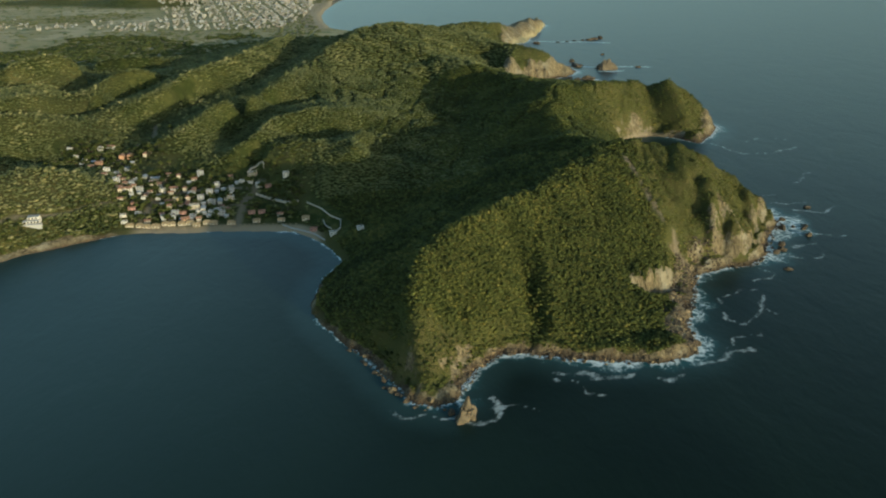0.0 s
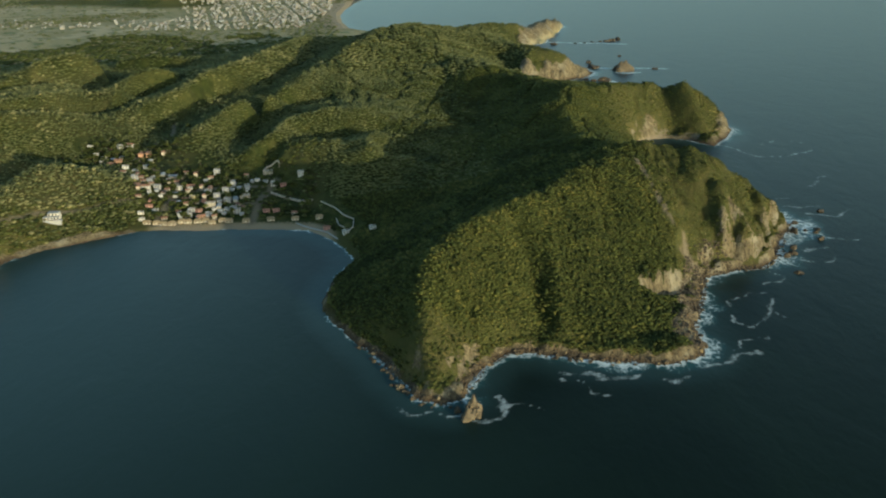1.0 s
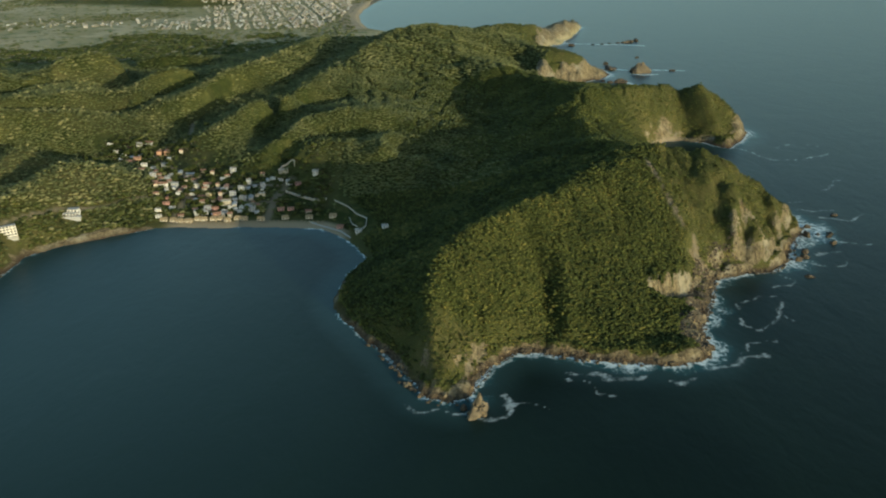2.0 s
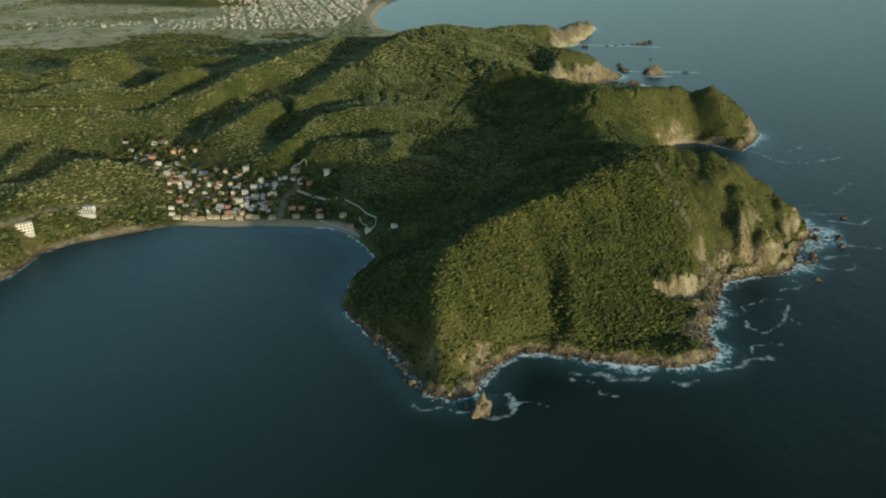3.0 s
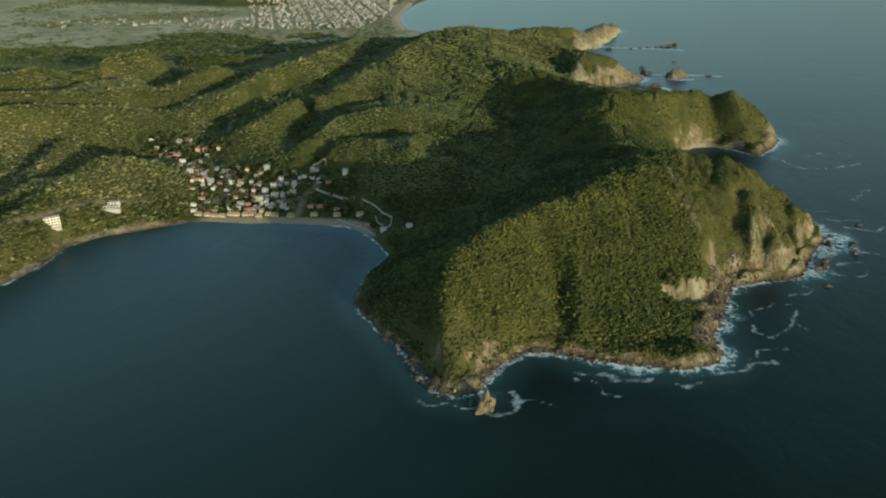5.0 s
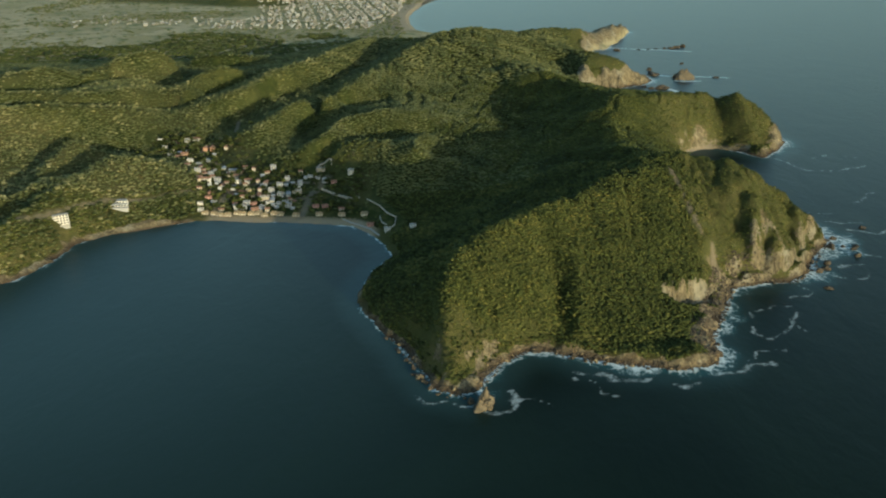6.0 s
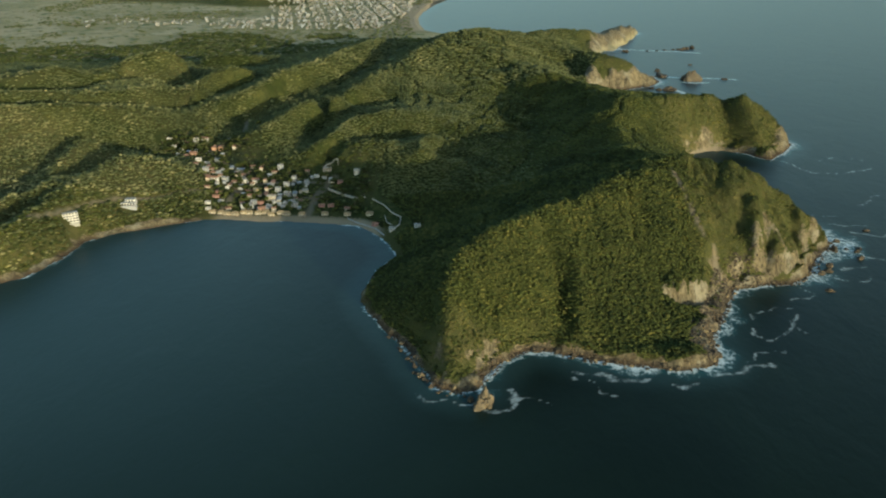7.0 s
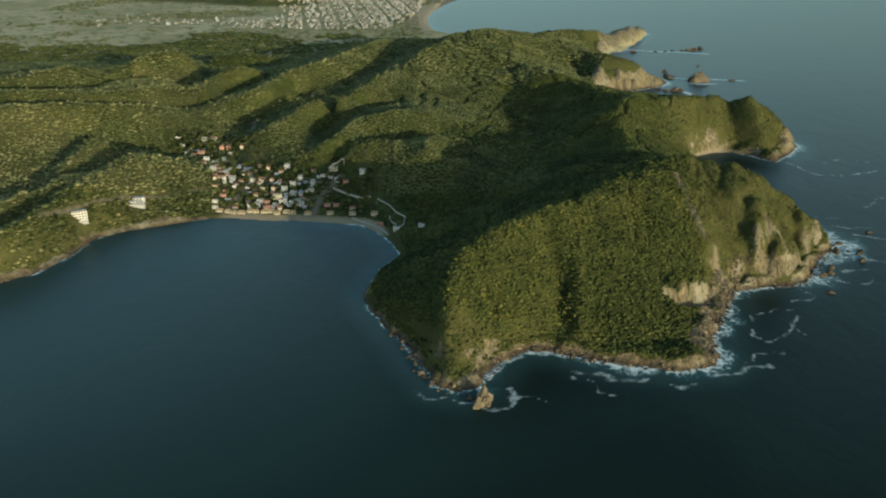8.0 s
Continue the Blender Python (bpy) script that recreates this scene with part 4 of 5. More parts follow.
# boulders piled along the foot of the cliffs
BOULDERS = [rock_mesh(100 + k, 2, 0.5) for k in range(7)]
boulder_data = []
for bm in BOULDERS:
    pair = []
    me = bpy.data.meshes.new("boulder")
    bm.to_mesh(me)
    bm.free()
    for mat in (ROCK, TAN_ROCK):
        c = me.copy()
        c.materials.append(mat)
        pair.append(c)
    boulder_data.append(pair)
foot = SHORE_WEST[4:] + SHORE_FRONT + SHORE_OCEAN[:9]
brng = random.Random(5)
count = 0
for a, b in zip(foot, foot[1:]):
    length = math.hypot(b[0] - a[0], b[1] - a[1])
    for _ in range(int(length / 2.9)):
        if count >= 290:
            break
        u, off = brng.random(), brng.uniform(-5, 7)
        x, y = a[0] + (b[0] - a[0]) * u - (b[1] - a[1]) / length * off, a[1] + (b[1] - a[1]) * u + (b[0] - a[0]) / length * off
        z = max(height_at(x, y), -0.6)
        if z > 3.5:
            continue
        s = brng.uniform(1.1, 3.0)
        tan = brng.random() < 0.16
        ob = new("boulder", boulder_data[brng.randrange(7)][tan])
        ob.matrix_world = pose(x, y, z + 0.1 * s, brng.uniform(-20, 20), brng.uniform(-20, 20), brng.uniform(0, 360)) @ Matrix.Diagonal((s, s * brng.uniform(0.7, 1), s * brng.uniform(0.7, 1.1), 1))
        tagged(ob, "tan boulder at the foot of the sea cliff" if tan else "dark brown boulder at the waterline of the cliff", "boulder", "boulders under the cliffs")
        count += 1

# loose stones and broken ledges between the boulders
co, fa = [], []
tc = np.array([v.co[:] for v in boulder_data[0][0].vertices])
tf = np.array([p.vertices[:] for p in boulder_data[0][0].polygons])
srng = np.random.RandomState(3)
for a, b in zip(foot, foot[1:]):
    length = math.hypot(b[0] - a[0], b[1] - a[1])
    shelf_here = 240 < a[0] < 330 and 10 < a[1] < 190
    for _ in range(int(length * (5.0 if shelf_here else 2.2))):
        u_, off = srng.rand(), srng.uniform(-4, 24 if shelf_here else 8)
        x, y = a[0] + (b[0] - a[0]) * u_ - (b[1] - a[1]) / length * off, a[1] + (b[1] - a[1]) * u_ + (b[0] - a[0]) / length * off
        z = height_at(x, y)
        if z < -1.2 or (z > 4 and not shelf_here):
            continue
        s_ = srng.uniform(0.6, 1.5) * (1.4 if shelf_here else 1.0)
        ang = srng.uniform(0, 6.28)
        turn = np.array([[math.cos(ang), -math.sin(ang), 0], [math.sin(ang), math.cos(ang), 0], [0, 0, 1]])
        fa.append(tf + len(co) * len(tc))
        co.append((tc * srng.uniform(0.6, 1.1, 3)) @ turn.T * s_ + np.array([x, y, max(z, -0.3)]))
tagged(new("shore_stones", raw_mesh("shore_stones", np.concatenate(co), np.concatenate(fa), ROCK)), "dark brown stones heaped along the waterline", "stones", kind="stuff")

# ---- the fishing village ----
def house(w, d, storeys, wall, roof, kind, label):
    """A stucco house: walls, roof, windows and door."""
    h = 2.9 * storeys
    base = new("house")
    part("wall", box((-w / 2, w / 2, -d / 2, d / 2, -3.0, h)), wall, base)
    if kind == "flat":
        part("roof", box((-w / 2 - 0.2, w / 2 + 0.2, -d / 2 - 0.2, d / 2 + 0.2, h, h + 0.25)), roof, base)
        part("parapet", box((-w / 2 - 0.2, w / 2 + 0.2, -d / 2 - 0.2, -d / 2 + 0.05, h + 0.25, h + 0.8), (-w / 2 - 0.2, w / 2 + 0.2, d / 2 - 0.05, d / 2 + 0.2, h + 0.25, h + 0.8),
                            (-w / 2 - 0.2, -w / 2 + 0.05, -d / 2 + 0.05, d / 2 - 0.05, h + 0.25, h + 0.8), (w / 2 - 0.05, w / 2 + 0.2, -d / 2 + 0.05, d / 2 - 0.05, h + 0.25, h + 0.8)), wall, base)
        part("water_tank", box((w * 0.2, w * 0.2 + 1.3, d * 0.1, d * 0.1 + 1.3, h + 0.25, h + 1.8)), DARKWOOD, base, "dark roof water tank")
    else:
        part("roof", prism(w, d, h, min(w, d) * (0.42 if kind == "thatch" else 0.25), 0.7, 0.35 if kind == "thatch" else 0.0), roof, base)
        if kind != "thatch":
            bm = bmesh.new()
            for sx in (-1, 1):
                x = sx * w / 2
                bm.faces.new([bm.verts.new(p) for p in ((x, -d / 2, h), (x, d / 2, h), (x, 0, h + min(w, d) * 0.21))])
            part("gable", bm, wall, base)
    for s in range(storeys):
        z = 2.9 * s + 1.0
        n = max(2, int(w / 3.2))
        for k in range(n):
            x = -w / 2 + w * (k + 0.5) / n
            if s == 0 and k == n // 2:
                part("door", box((x - 0.5, x + 0.5, -d / 2 - 0.06, -d / 2 + 0.02, 0, 2.1)), DARKWOOD, base, "dark timber door")
            else:
                win = part("window", box((x - 0.75, x + 0.75, -d / 2 - 0.05, -d / 2 + 0.02, z, z + 1.3)), GLASS, base)
                part("sill", box((x - 0.85, x + 0.85, -d / 2 - 0.16, -d / 2 - 0.01, z - 0.1, z)), SLAB, win)
        for k in range(max(1, int(d / 4))):
            y = -d / 2 + d * (k + 0.5) / max(1, int(d / 4))
            part("window", box((w / 2 - 0.02, w / 2 + 0.05, y - 0.6, y + 0.6, z, z + 1.2)), GLASS, base)
    if storeys > 1:
        part("balcony", box((-w * 0.4, w * 0.4, -d / 2 - 1.4, -d / 2 - 0.08, 2.75, 2.92), (-w * 0.4, w * 0.4, -d / 2 - 1.4, -d / 2 - 1.3, 2.92, 3.8)), wall, base)
    return tagged(base, label, "house", "village houses")


HOUSES = {
    "a": house(8.5, 6.5, 2, WHITE, SLAB, "flat", "white two-storey stucco house with a flat roof"),
    "b": house(10.5, 7, 2, WHITE, CLAY, "gable", "white two-storey house with red clay roof tiles"),
    "c": house(7, 5.5, 1, CREAM, CLAY, "gable", "low cream house with a clay tile roof"),
    "d": house(7.5, 6, 1, WHITE, SLAB, "flat", "low white house with a flat slab roof"),
    "e": house(10, 7, 2, ORANGE, CLAY, "gable", "orange stucco house with a clay tile roof"),
    "f": house(12, 6, 1, CREAM, TIN, "gable", "long cream building with a pale sheet roof"),
    "g": house(7.5, 6, 2, YELLOW, SLAB, "flat", "yellow two-storey stucco house with a flat roof"),
    "h": house(8.5, 6, 1, PINK, CLAY, "gable", "low pink house with a red tile roof"),
    "i": house(9, 7, 2, GREY, SLAB, "flat", "bare concrete house with a flat roof"),
    "j": house(9, 6, 1, CREAM, THATCH, "thatch", "beach restaurant under a palm thatch roof"),
    "k": house(13.5, 7, 2, CREAM, SLAB, "flat", "long pale two-storey house with a flat roof"),
}
HOUSES["l"] = house(6, 5, 1, WHITE, SLAB, "flat", "small white house with a flat roof")
HOUSES["m"] = house(6, 5, 2, CREAM, CLAY, "gable", "narrow cream house with a red tile roof")
HOUSES["n"] = house(5.5, 4.5, 1, GREY, TIN, "gable", "small grey house with a pale sheet roof")
used = set()


def settle(kind, x, y, turn):
    z = min(height_at(x, y), height_at(x + 3, y - 3)) + 0.2
    m = pose(x, y, z, 0, 0, turn)
    if kind in used:
        return copy_thing(HOUSES[kind], m)
    used.add(kind)
    HOUSES[kind].matrix_world = m
    return HOUSES[kind]


HOUSES_WEST = [("c", -394, 529, 15), ("b", -374, 483, -6), ("f", -374, 567, 98), ("f", -357, 561, 4), ("c", -341, 549, 8), ("c", -338, 566, -6), ("i", -288, 547, 15),
               ("i", -361, 493, 4), ("a", -334, 506, 4), ("b", -318, 507, 8), ("i", -332, 474, 98), ("c", -375, 451, 15)]
HOUSES_MIDDLE = [("h", -357, 445, 98), ("c", -329, 448, 8), ("g", -307, 466, 12), ("h", -289, 456, 98), ("i", -273, 467, 15), ("k", -276, 437, 12), ("f", -264, 434, 98),
                 ("i", -255, 450, -6), ("f", -245, 455, 98), ("k", -233, 460, 12), ("d", -235, 482, 98), ("d", -360, 406, 15)]
HOUSES_BEACH = [("d", -355, 391, 12), ("a", -308, 404, 98), ("i", -298, 405, 8), ("h", -288, 422, 8), ("d", -273, 411, 4), ("e", -279, 395, 15), ("d", -344, 416, 8),
                ("c", -328, 398, 8), ("i", -264, 484, 15), ("c", -238, 439, 8), ("d", -251, 422, 8), ("i", -236, 414, 4)]
STREET_HOUSES = HOUSES_WEST + HOUSES_MIDDLE + HOUSES_BEACH
UPPER_HOUSES = [("d", -522, 691, 4), ("h", -487, 686, 15), ("a", -474, 691, 4), ("b", -462, 702, -6), ("d", -505, 665, 12), ("d", -488, 651, -6), ("e", -457, 625, 4),
                ("h", -466, 615, 12), ("a", -431, 578, 8), ("c", -424, 546, -6), ("d", -414, 568, 15), ("i", -406, 596, 12), ("e", -434, 664, 98), ("e", -422, 664, 98),
                ("d", -487, 637, 98)]
EAST_HOUSES = [("k", -212, 541, 12), ("a", -159, 507, 4), ("d", -224, 518, 8), ("d", -212, 512, -6), ("a", -198, 502, 4), ("h", -184, 498, 4), ("h", -197, 415, 4),
               ("h", -184, 415, 15), ("d", -52, 324, 15), ("h", -111, 349, -6), ("d", -86, 327, 12), ("c", -158, 403, -6)]
# smaller dwellings fill the blocks between the streets
LANES = [(-345, 470), (-312, 455), (-290, 500), (-262, 455), (-240, 425), (-345, 540), (-375, 545), (-320, 530), (-250, 500), (-300, 415), (-470, 670), (-446, 650), (-370, 500), (-330, 410), (-270, 405)]
SMALL_HOUSES = []
hrng = random.Random(9)
for _ in range(2400):
    lx, ly = hrng.choice(LANES)
    x, y = lx + hrng.gauss(0, 15), ly + hrng.gauss(0, 14)
    if y > 384 and all((x - hx) ** 2 + (y - hy) ** 2 > 66 for _, hx, hy, _ in STREET_HOUSES + UPPER_HOUSES + EAST_HOUSES + SMALL_HOUSES) and abs(x + 334) > 7 and abs(x + 211) > 9:
        SMALL_HOUSES.append((hrng.choice("lmnmncnih"), x, y, hrng.choice((5, 10, 15, 95, 100))))
    if len(SMALL_HOUSES) >= 55:
        break
for k, x, y, turn in STREET_HOUSES + UPPER_HOUSES + EAST_HOUSES + SMALL_HOUSES:
    settle(k, x, y, turn)
for k in range(22):
    settle("j", -346 + 10.6 * k + brng.uniform(-1.5, 1.5) if k < 11 else -346 + 10.6 * k, 382 + brng.uniform(-2, 5), brng.uniform(-6, 6)) if k < 11 or k % 3 == 0 else None


def hotel():
    """The white terraced hotel above the bay: stacked floors that step back, with balconies."""
    base = new("hotel")
    w, d = 18.0, 10.0
    part("plinth", box((-w / 2, w / 2, -d / 2 - 3, d / 2, -5, 0)), SLAB, base)
    for s in range(4):
        y0 = -d / 2 + 1.3 * s
        floor = part("storey", box((-w / 2, w / 2, y0 + 1.6, d / 2, 3.0 * s, 3.0 * s + 2.7)), WHITE, base)
        part("balcony", box((-w / 2 - 0.3, w / 2 + 0.3, y0 - 0.4, y0 + 1.6, 3.0 * s - 0.02, 3.0 * s + 0.26), (-w / 2 - 0.3, w / 2 + 0.3, y0 - 0.4, y0 - 0.2, 3.0 * s + 0.26, 3.0 * s + 1.15)), WHITE, base)
        part("floor_slab", box((-w / 2 - 0.3, w / 2 + 0.3, y0 + 1.0, d / 2 + 0.3, 3.0 * s + 2.7, 3.0 * s + 2.97)), SLAB, base)
        for k in range(5):
            x = -w / 2 + w * (k + 0.5) / 5
            part("window", box((x - 1.2, x + 1.2, y0 + 1.5, y0 + 1.64, 3.0 * s + 0.3, 3.0 * s + 2.4)), GLASS, base)
            if k in (1, 3):
                part("partition", box((x + 1.7, x + 1.86, y0 - 0.15, y0 + 1.55, 3.0 * s + 0.28, 3.0 * s + 2.65)), WHITE, base)
    return tagged(base, "white four-storey terraced hotel above the bay", "hotel")


hotel().matrix_world = pose(-500, 290, height_at(-497, 285) + 0.5, 0, 0, 32)


def villa():
    base = new("villa")
    part("wall", box((-9, 9, -6, 6, -6, 3.2), (-5, 8, -2, 6, 3.2, 6.4)), WHITE, base)
    part("roof", box((-9.3, 9.3, -6.3, -2.1, 3.2, 3.5), (-5.3, 8.3, -2.3, 6.3, 6.4, 6.7)), SLAB, base)
    part("terrace", box((-12, 12, -11, -6.05, -6, 0.1)), GREY, base)
    for k in range(5):
        x = -7.5 + 3.7 * k
        part("window", box((x - 1.2, x + 1.2, -6.06, -5.95, 0.4, 2.5)), GLASS, base)
        part("column", box((x - 1.9, x - 1.6, -8.2, -7.9, 0.1, 3.2)), WHITE, base)
    part("pergola", box((-9.6, 9.6, -8.4, -6.4, 3.2, 3.4)), WHITE, base)
    for k in range(3):
        x = -3 + 3.9 * k
        part("window", box((x - 1.1, x + 1.1, -2.36, -2.28 + 0.3, 3.9, 5.8)), GLASS, base)
    return tagged(base, "white villa with terraces on the wooded slope", "villa")


villa().matrix_world = pose(-453, 360, height_at(-453, 356) + 0.5, 0, 0, 8)


def masonry(name, line, height, thick, material, label, category="wall"):
    """A wall that follows the ground along a line, with a coping and piers."""
    ob = new(name)
    pts = []
    for a, b in zip(line, line[1:]):
        n = max(1, int(math.hypot(b[0] - a[0], b[1] - a[1]) / 4))
        pts += [(a[0] + (b[0] - a[0]) * k / n, a[1] + (b[1] - a[1]) * k / n) for k in range(n)]
    pts.append(line[-1])
    rows = []
    for i, (x, y) in enumerate(pts):
        p, q = pts[max(0, i - 1)], pts[min(len(pts) - 1, i + 1)]
        L = math.hypot(q[0] - p[0], q[1] - p[1])
        rows.append((x, y, height_at(x, y), -(q[1] - p[1]) / L, (q[0] - p[0]) / L))
    def strip(lo, hi, half):
        bm = bmesh.new()
        rings = [[bm.verts.new((x + nx * s * half, y + ny * s * half, z + e)) for s, e in ((-1, lo), (1, lo), (1, hi), (-1, hi))] for x, y, z, nx, ny in rows]
        for r0, r1 in zip(rings, rings[1:]):
            for k in range(4):
                bm.faces.new((r0[k], r0[(k + 1) % 4], r1[(k + 1) % 4], r1[k]))
        bm.faces.new(rings[0])
        bm.faces.new(rings[-1][::-1])
        bmesh.ops.recalc_face_normals(bm, faces=bm.faces)
        return bm
    part("masonry", strip(-2.0, height, thick / 2), material, ob)
    part("coping", strip(height, height + 0.2, thick / 2 + 0.1), GREY, ob)
    for x, y, z, nx, ny in rows[::2]:
        part("pier", box((x - thick * 0.6, x + thick * 0.6, y - thick * 0.6, y + thick * 0.6, z - 1.5, z + height + 0.7)), material, ob)
    return tagged(ob, label, category)


masonry("terrace_wall", [(-198, 474), (-180, 461), (-162, 446), (-148, 433), (-136, 430)], 2.4, 1.8, CREAM, "long white terrace wall above the beach")
masonry("terrace_wall", [(-124, 420), (-104, 396), (-91, 373), (-77, 357), (-77, 337), (-88, 321)], 1.4, 0.6, CREAM, "white garden wall winding down to the shore")
masonry("terrace_wall", [(-218, 550), (-216, 559), (-209, 564), (-201, 561), (-196, 553), (-195, 545)], 2.4, 0.9, CREAM, "curved white wall round a hilltop house")
masonry("sea_wall", [(-153, 372), (-141, 362), (-128, 353), (-109, 338), (-96, 318)], 1.4, 1.0, GREY, "grey stone sea wall at the end of the beach")
masonry("garden_wall", [(-100, 366), (-96, 350), (-88, 340)], 1.2, 0.6, CREAM, "short white garden wall on the slope")


def parasol(x, y):
    base = new("parasol")
    bm = bmesh.new()
    bmesh.ops.create_cone(bm, segments=8, radius1=0.05, radius2=0.05, depth=2.4, cap_ends=True, matrix=Matrix.Translation((0, 0, 1.2)))
    part("pole", bm, DARKWOOD, base)
    bm = bmesh.new()
    bmesh.ops.create_cone(bm, segments=8, radius1=1.7, radius2=0.1, depth=0.8, cap_ends=True, matrix=Matrix.Translation((0, 0, 2.5)))
    part("canopy", bm, THATCH, base)
    base.matrix_world = pose(x, y, height_at(x, y) - 0.05)
    return tagged(base, "palm-thatch beach parasol standing on grey sand", "parasol", "beach parasols")


first = parasol(-330, 372)
for k in range(1, 34):
    x = -330 + 5.9 * k + brng.uniform(-1.2, 1.2)
    y = 374.5 + brng.uniform(-1.2, 1.2) - max(0, x + 190) * 0.1
    copy_thing(first, pose(x, y, height_at(x, y) - 0.05, 0, 0, 30 * k))


# ---- trees of the village ----
def tree(seed, high):
    """A tapered trunk with limbs and a ragged crown of leaf clumps."""
    r = random.Random(seed)
    base = new("tree")
    bm = bmesh.new()
    bmesh.ops.create_cone(bm, segments=7, radius1=0.28, radius2=0.12, depth=high * 0.6, matrix=Matrix.Translation((0, 0, high * 0.3)))
    for k in range(5):
        a, up = k * 1.26 + r.random(), r.uniform(0.3, 0.5)
        tip = Vector((math.cos(a) * high * 0.28, math.sin(a) * high * 0.28, high * (up + 0.28)))
        root = Vector((0, 0, high * up))
        turn = (tip - root).to_track_quat("Z", "Y").to_matrix().to_4x4()
        bmesh.ops.create_cone(bm, segments=5, radius1=0.11, radius2=0.04, depth=(tip - root).length, matrix=Matrix.Translation((root + tip) / 2) @ turn)
    part("trunk", bm, BARK, base)
    bm = bmesh.new()
    for k in range(16):
        a, e = r.uniform(0, 6.28), r.uniform(0.1, 1.0)
        rad = high * 0.36 * math.sqrt(r.random())
        c = Vector((math.cos(a) * rad, math.sin(a) * rad, high * (0.52 + 0.36 * e * (1 - rad / high))))
        size = high * r.uniform(0.11, 0.19)
        made = bmesh.ops.create_icosphere(bm, subdivisions=1, radius=size, matrix=Matrix.Translation(c) @ Matrix.Diagonal((1, 1, 0.75, 1)))
        for v in made["verts"]:
            v.co += Vector((r.uniform(-1, 1), r.uniform(-1, 1), r.uniform(-1, 1))) * size * 0.35
    crown = part("crown", bm, SCRUB_LEAVES, base)
    tint = r.uniform(0.1, 0.9)
    crown.data.attributes.new("tint", "FLOAT", "POINT").data.foreach_set("value", [tint] * len(crown.data.vertices))
    crown.data.polygons.foreach_set("use_smooth", [True] * len(crown.data.polygons))
    return tagged(base, "leafy green tree between the village houses", "tree", "village trees")


def palm(seed, high):
    r = random.Random(seed)
    base = new("palm_tree")
    bm = bmesh.new()
    bmesh.ops.create_cone(bm, segments=7, radius1=0.22, radius2=0.13, depth=high, matrix=Matrix.Translation((0, 0, high / 2)))
    part("trunk", bm, BARK, base)
    bm = bmesh.new()
    for k in range(14):
        a, droop = k * 2.4, r.uniform(0.1, 0.9)
        side = Vector((-math.sin(a), math.cos(a), 0))
        prev = None
        for s in range(5):
            u = s / 4
            c = Vector((math.cos(a) * 2.9 * u, math.sin(a) * 2.9 * u, high + 0.9 * u * (1 - droop) - 2.4 * u * u * droop))
            wide = 0.55 * math.sin(math.pi * (0.12 + 0.83 * u))
            ring = [bm.verts.new(c - side * wide - Vector((0, 0, wide * 0.5))), bm.verts.new(c), bm.verts.new(c + side * wide - Vector((0, 0, wide * 0.5)))]
            if prev:
                bm.faces.new((prev[0], prev[1], ring[1], ring[0]))
                bm.faces.new((prev[1], prev[2], ring[2], ring[1]))
            prev = ring
    crown = part("crown", bm, LEAVES, base)
    crown.data.attributes.new("tint", "FLOAT", "POINT").data.foreach_set("value", [0.6] * len(crown.data.vertices))
    return tagged(base, "coconut palm with drooping fronds behind the beach", "palm tree", "village palms")


TREES = [tree(300 + k, 7.0 + 0.9 * k) for k in range(6)]
PALMS = [palm(400 + k, 8 + k) for k in range(3)]
spots = [(x, y) for _, x, y, _ in STREET_HOUSES + UPPER_HOUSES + EAST_HOUSES + SMALL_HOUSES]
placed, placed_trees = set(), []
trng = random.Random(21)
for k in range(520):
    line = (FLOOR_VILLAGE[:5], FLOOR_EAST[:3], FLOOR_UPPER[1:3])[k % 4 % 3]
    a = trng.choice(line[:-1])
    b = line[line.index(a) + 1]
    u = trng.random()
    x, y = a[0] + (b[0] - a[0]) * u + trng.gauss(0, 36), a[1] + (b[1] - a[1]) * u + trng.gauss(0, 16)
    if y < 392 or x > -120 or min((x - hx) ** 2 + (y - hy) ** 2 for hx, hy in spots) < 34 or len(placed_trees) >= 290:
        continue
    placed_trees.append((x, y))
    kinds = PALMS if trng.random() < 0.25 else TREES
    which = trng.randrange(len(kinds))
    m = pose(x, y, height_at(x, y) - 0.2, 0, 0, trng.uniform(0, 360))
    if (kinds is PALMS, which) in placed:
        copy_thing(kinds[which], m)
    else:
        placed.add((kinds is PALMS, which))
        kinds[which].matrix_world = m

# low trees and shrubs in the yards
gard = np.concatenate([np.stack([rng.uniform(-400, -130, 2600), rng.uniform(388, 580, 2600)], -1), np.stack([rng.uniform(-530, -395, 900), rng.uniform(560, 720, 900)], -1)])
yard = np.minimum(line_distance(gard[:, 0], gard[:, 1], FLOOR_VILLAGE), np.minimum(line_distance(gard[:, 0], gard[:, 1], FLOOR_EAST[:3]), line_distance(gard[:, 0], gard[:, 1], FLOOR_UPPER)))
room = np.min(np.hypot(gard[:, None, 0] - np.array(spots)[None, :, 0], gard[:, None, 1] - np.array(spots)[None, :, 1]), 1)
street = np.minimum.reduce([line_distance(gard[:, 0], gard[:, 1], line) - half for line, half in BARE[4:] + CLEARINGS[:4]])
gard = gard[(yard < 75) & (room > 6.5) & (street > 2.0) & (rng.rand(len(gard)) < 0.36)]
p = np.concatenate([gard, land(gard[:, 0], gard[:, 1])[0][:, None]], 1)
plant("yard_greenery", p, 3.6 + 3.6 * rng.rand(len(p)) ** 2, MID, "dark green shrubs and small trees filling the village yards", 0.0, SCRUB_LEAVES, 0.6, 0.4, 0.25)

# ---- the far town on the plain ----
TOWN_WALL, TOWN_PALE = paint("town_stucco", (0.165, 0.145, 0.11)), paint("town_limewash", (0.235, 0.21, 0.17))


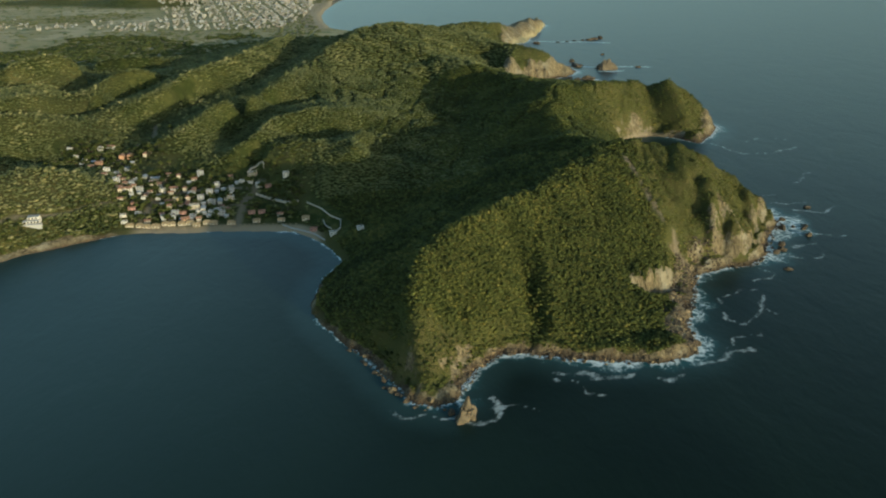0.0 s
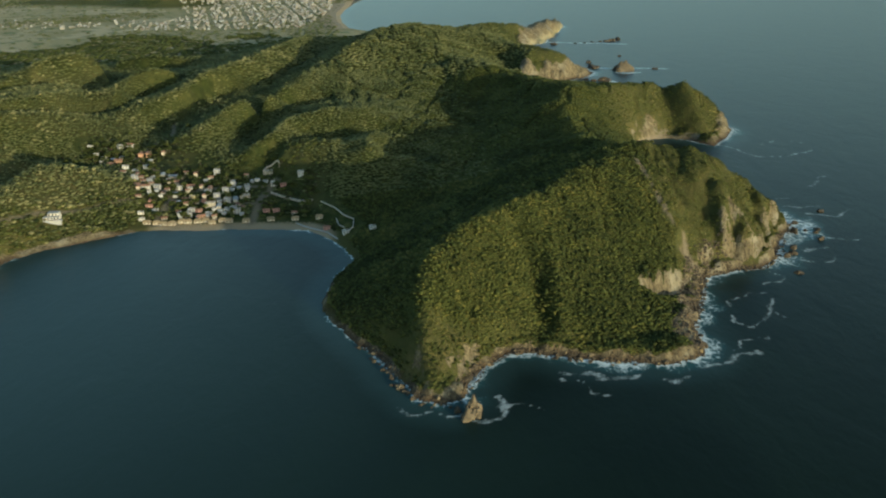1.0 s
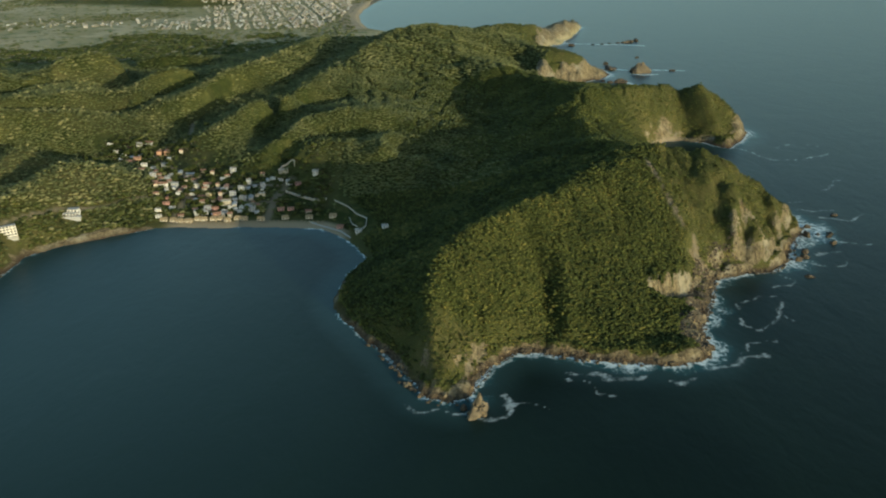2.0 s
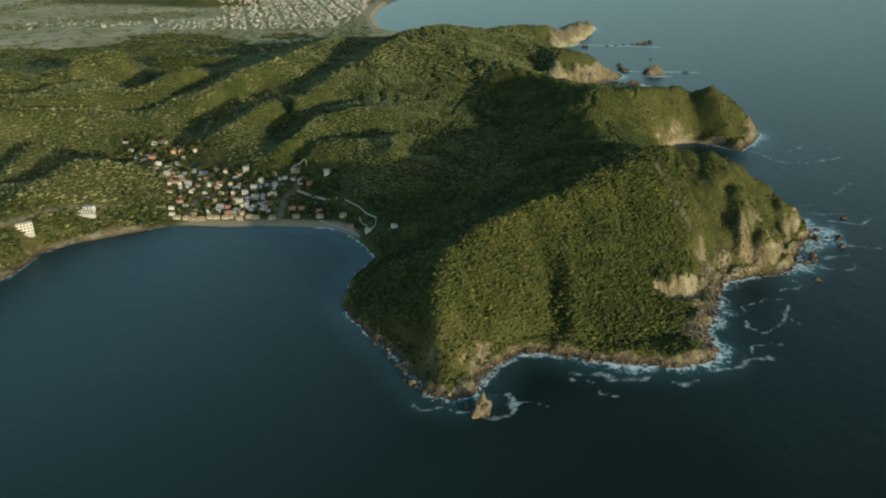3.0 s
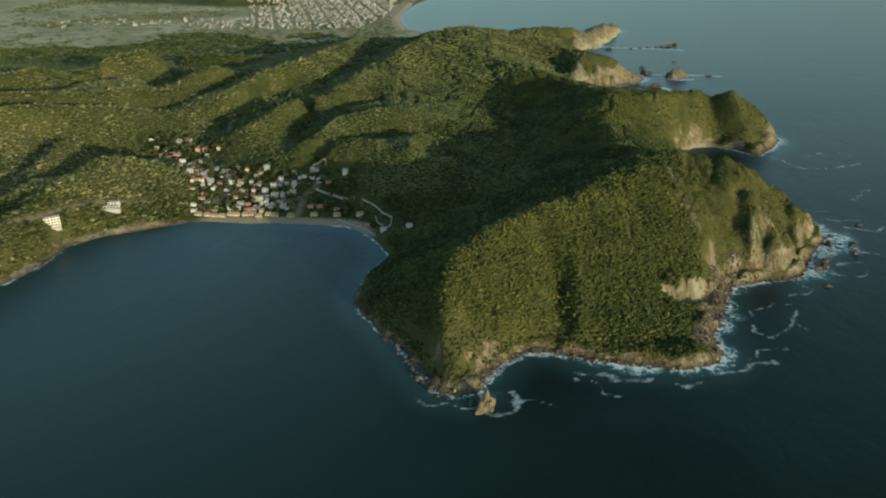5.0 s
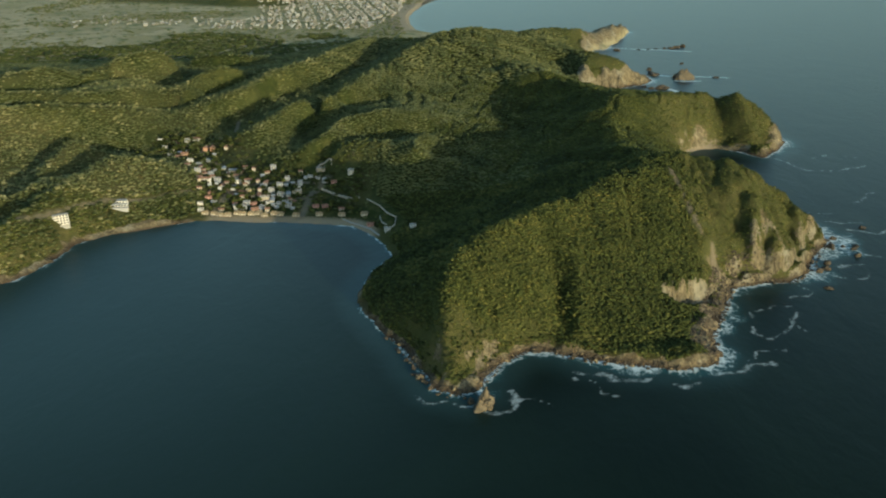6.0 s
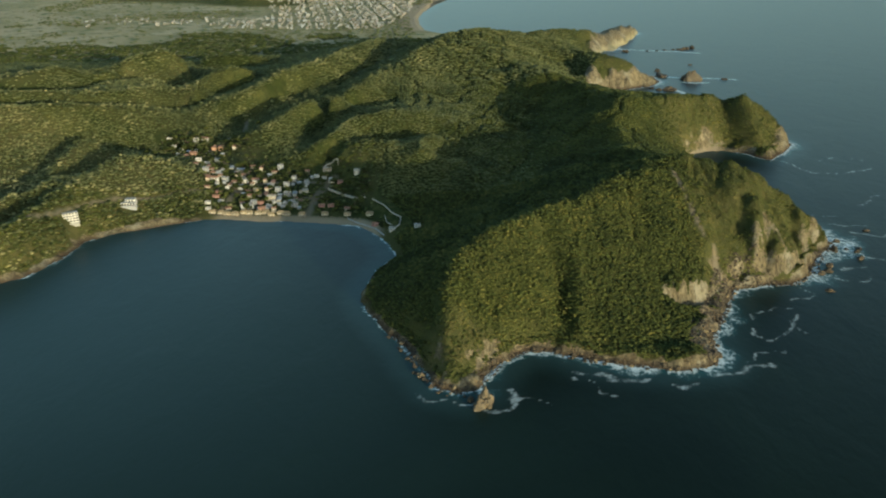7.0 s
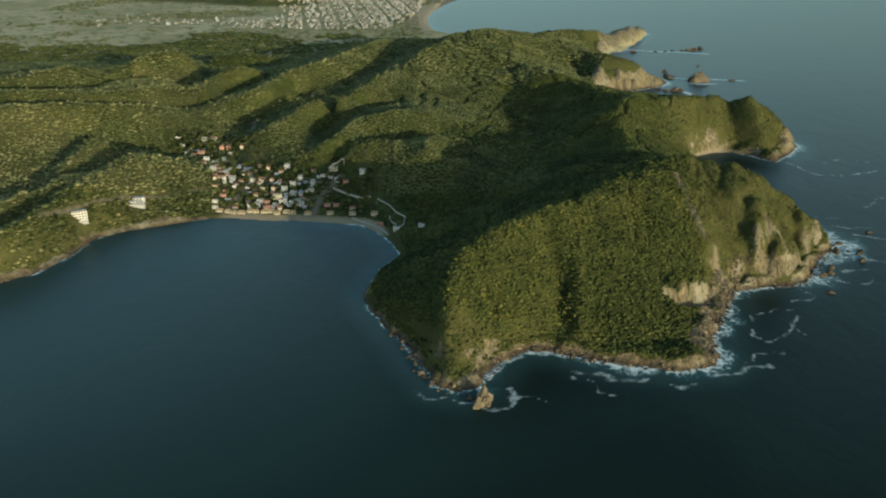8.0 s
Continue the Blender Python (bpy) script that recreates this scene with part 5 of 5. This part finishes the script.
def far_house(w, d, h, wall, roof, label):
    base = new("town_building")
    part("wall", box((-w / 2, w / 2, -d / 2, d / 2, -1, h)), wall, base)
    part("roof", box((-w / 2 - 0.4, w / 2 + 0.4, -d / 2 - 0.4, d / 2 + 0.4, h, h + 0.5)), roof, base)
    for k in range(3):
        x = -w / 3 + k * w / 3
        part("window", box((x - 1, x + 1, -d / 2 - 0.08, -d / 2 + 0.02, 1, h - 0.8)), GLASS, base)
    return tagged(base, label, "building", "buildings of the far town")


FAR_HOUSES = [far_house(9, 8, 4.5, TOWN_WALL, SLAB, "pale block house in the distant beach town"), far_house(11, 8, 6, TOWN_WALL, SLAB, "cream block house in the distant beach town"),
              far_house(10, 9, 4, TOWN_PALE, CLAY, "pale house with a red roof in the distant town"), far_house(15, 10, 8, TOWN_PALE, TIN, "tall white building in the distant beach town"),
              far_house(11, 9, 5, GREY, SLAB, "grey concrete house in the distant town")]
town_spots, frng = [], random.Random(77)
c, s = math.cos(radians(14)), math.sin(radians(14))
for i in range(-46, 47):
    for j in range(-46, 47):
        if i % 5 == 0 or j % 7 == 0:
            continue
        u, v = i * 13.5 + frng.uniform(-5.5, 5.5), j * 16.5 + frng.uniform(-6, 6)
        x, y = -480 + c * u - s * v, 2700 + s * u + c * v
        edge = 330 + 0.03 * (y - 2600) - 60 * math.sin(y / 130)
        if x > -262 - 0.00028 * (y - 2750) ** 2 * (y < 2650) - 20 or abs(x + 560) > edge or not 2240 < y < 3260:
            continue
        if frng.random() < 0.42 + 0.36 * (x > -460):
            town_spots.append((x, y))
for _ in range(90):
    town_spots.append((frng.uniform(-1500, -750), 2350 + frng.gauss(0, 60) + frng.choice((0, 90))))
frng.shuffle(town_spots)
for k, (x, y) in enumerate(town_spots[:295]):
    kind = frng.choice((0, 0, 1, 2, 3, 4))
    m = pose(x, y, height_at(x, y), 0, 0, 14 + frng.choice((0, 90, 180)))
    if k < 5:
        FAR_HOUSES[k].matrix_world = m
    else:
        copy_thing(FAR_HOUSES[kind], m)
blocks = {TOWN_WALL: [], TOWN_PALE: [], GREY: []}
for x, y in town_spots[295:]:
    w, d, h, z = frng.uniform(2.2, 4.0), frng.uniform(2.2, 3.8), frng.uniform(3, 5.5), height_at(x, y)
    blocks[frng.choice((TOWN_PALE, TOWN_WALL, TOWN_WALL, GREY))].append((x - w, x + w, y - d, y + d, z - 1, z + h))
for mat, bl in blocks.items():
    tagged(part("town_blocks", box(*bl), mat), "crowded pale houses of the distant beach town", "houses", kind="stuff")

# trees of the plain
x, y = rng.uniform(-1900, -200, 9000), rng.uniform(1750, 3600, 9000)
z, d = land(x, y)
spread_p = fractal(x, y, 260, 4)
near_band = smooth(2320, 2150, y) * smooth(-1000, -800, x)
keep = (z < 14) & (d > 40) & ((spread_p > 0.12) | (rng.rand(9000) < 0.12 + 0.4 * near_band))
p = np.stack([x, y, z], -1)[keep]
plant("plain_trees", p, 9 + 7 * rng.rand(len(p)), FAR, "dark tree clumps on the hazy plain round the town", 0.0, LEAVES, 0.26, 0.2, 0.25)

# woods along the foot of the hills
x, y = rng.uniform(-1900, -120, 7000), rng.uniform(1480, 2230, 7000)
z, d = land(x, y)
keep = (z < 16) & (d > 60) & (y < 1900 + 0.25 * (x + 1200) + 300 * fractal(x, y, 300, 3))
p = np.stack([x, y, z], -1)[keep]
plant("plain_woods", p, 13 + 9 * rng.rand(len(p)), FAR, "dark woods at the foot of the far hills", 0.0, SCRUB_LEAVES, 0.24, 0.2, 0.2)
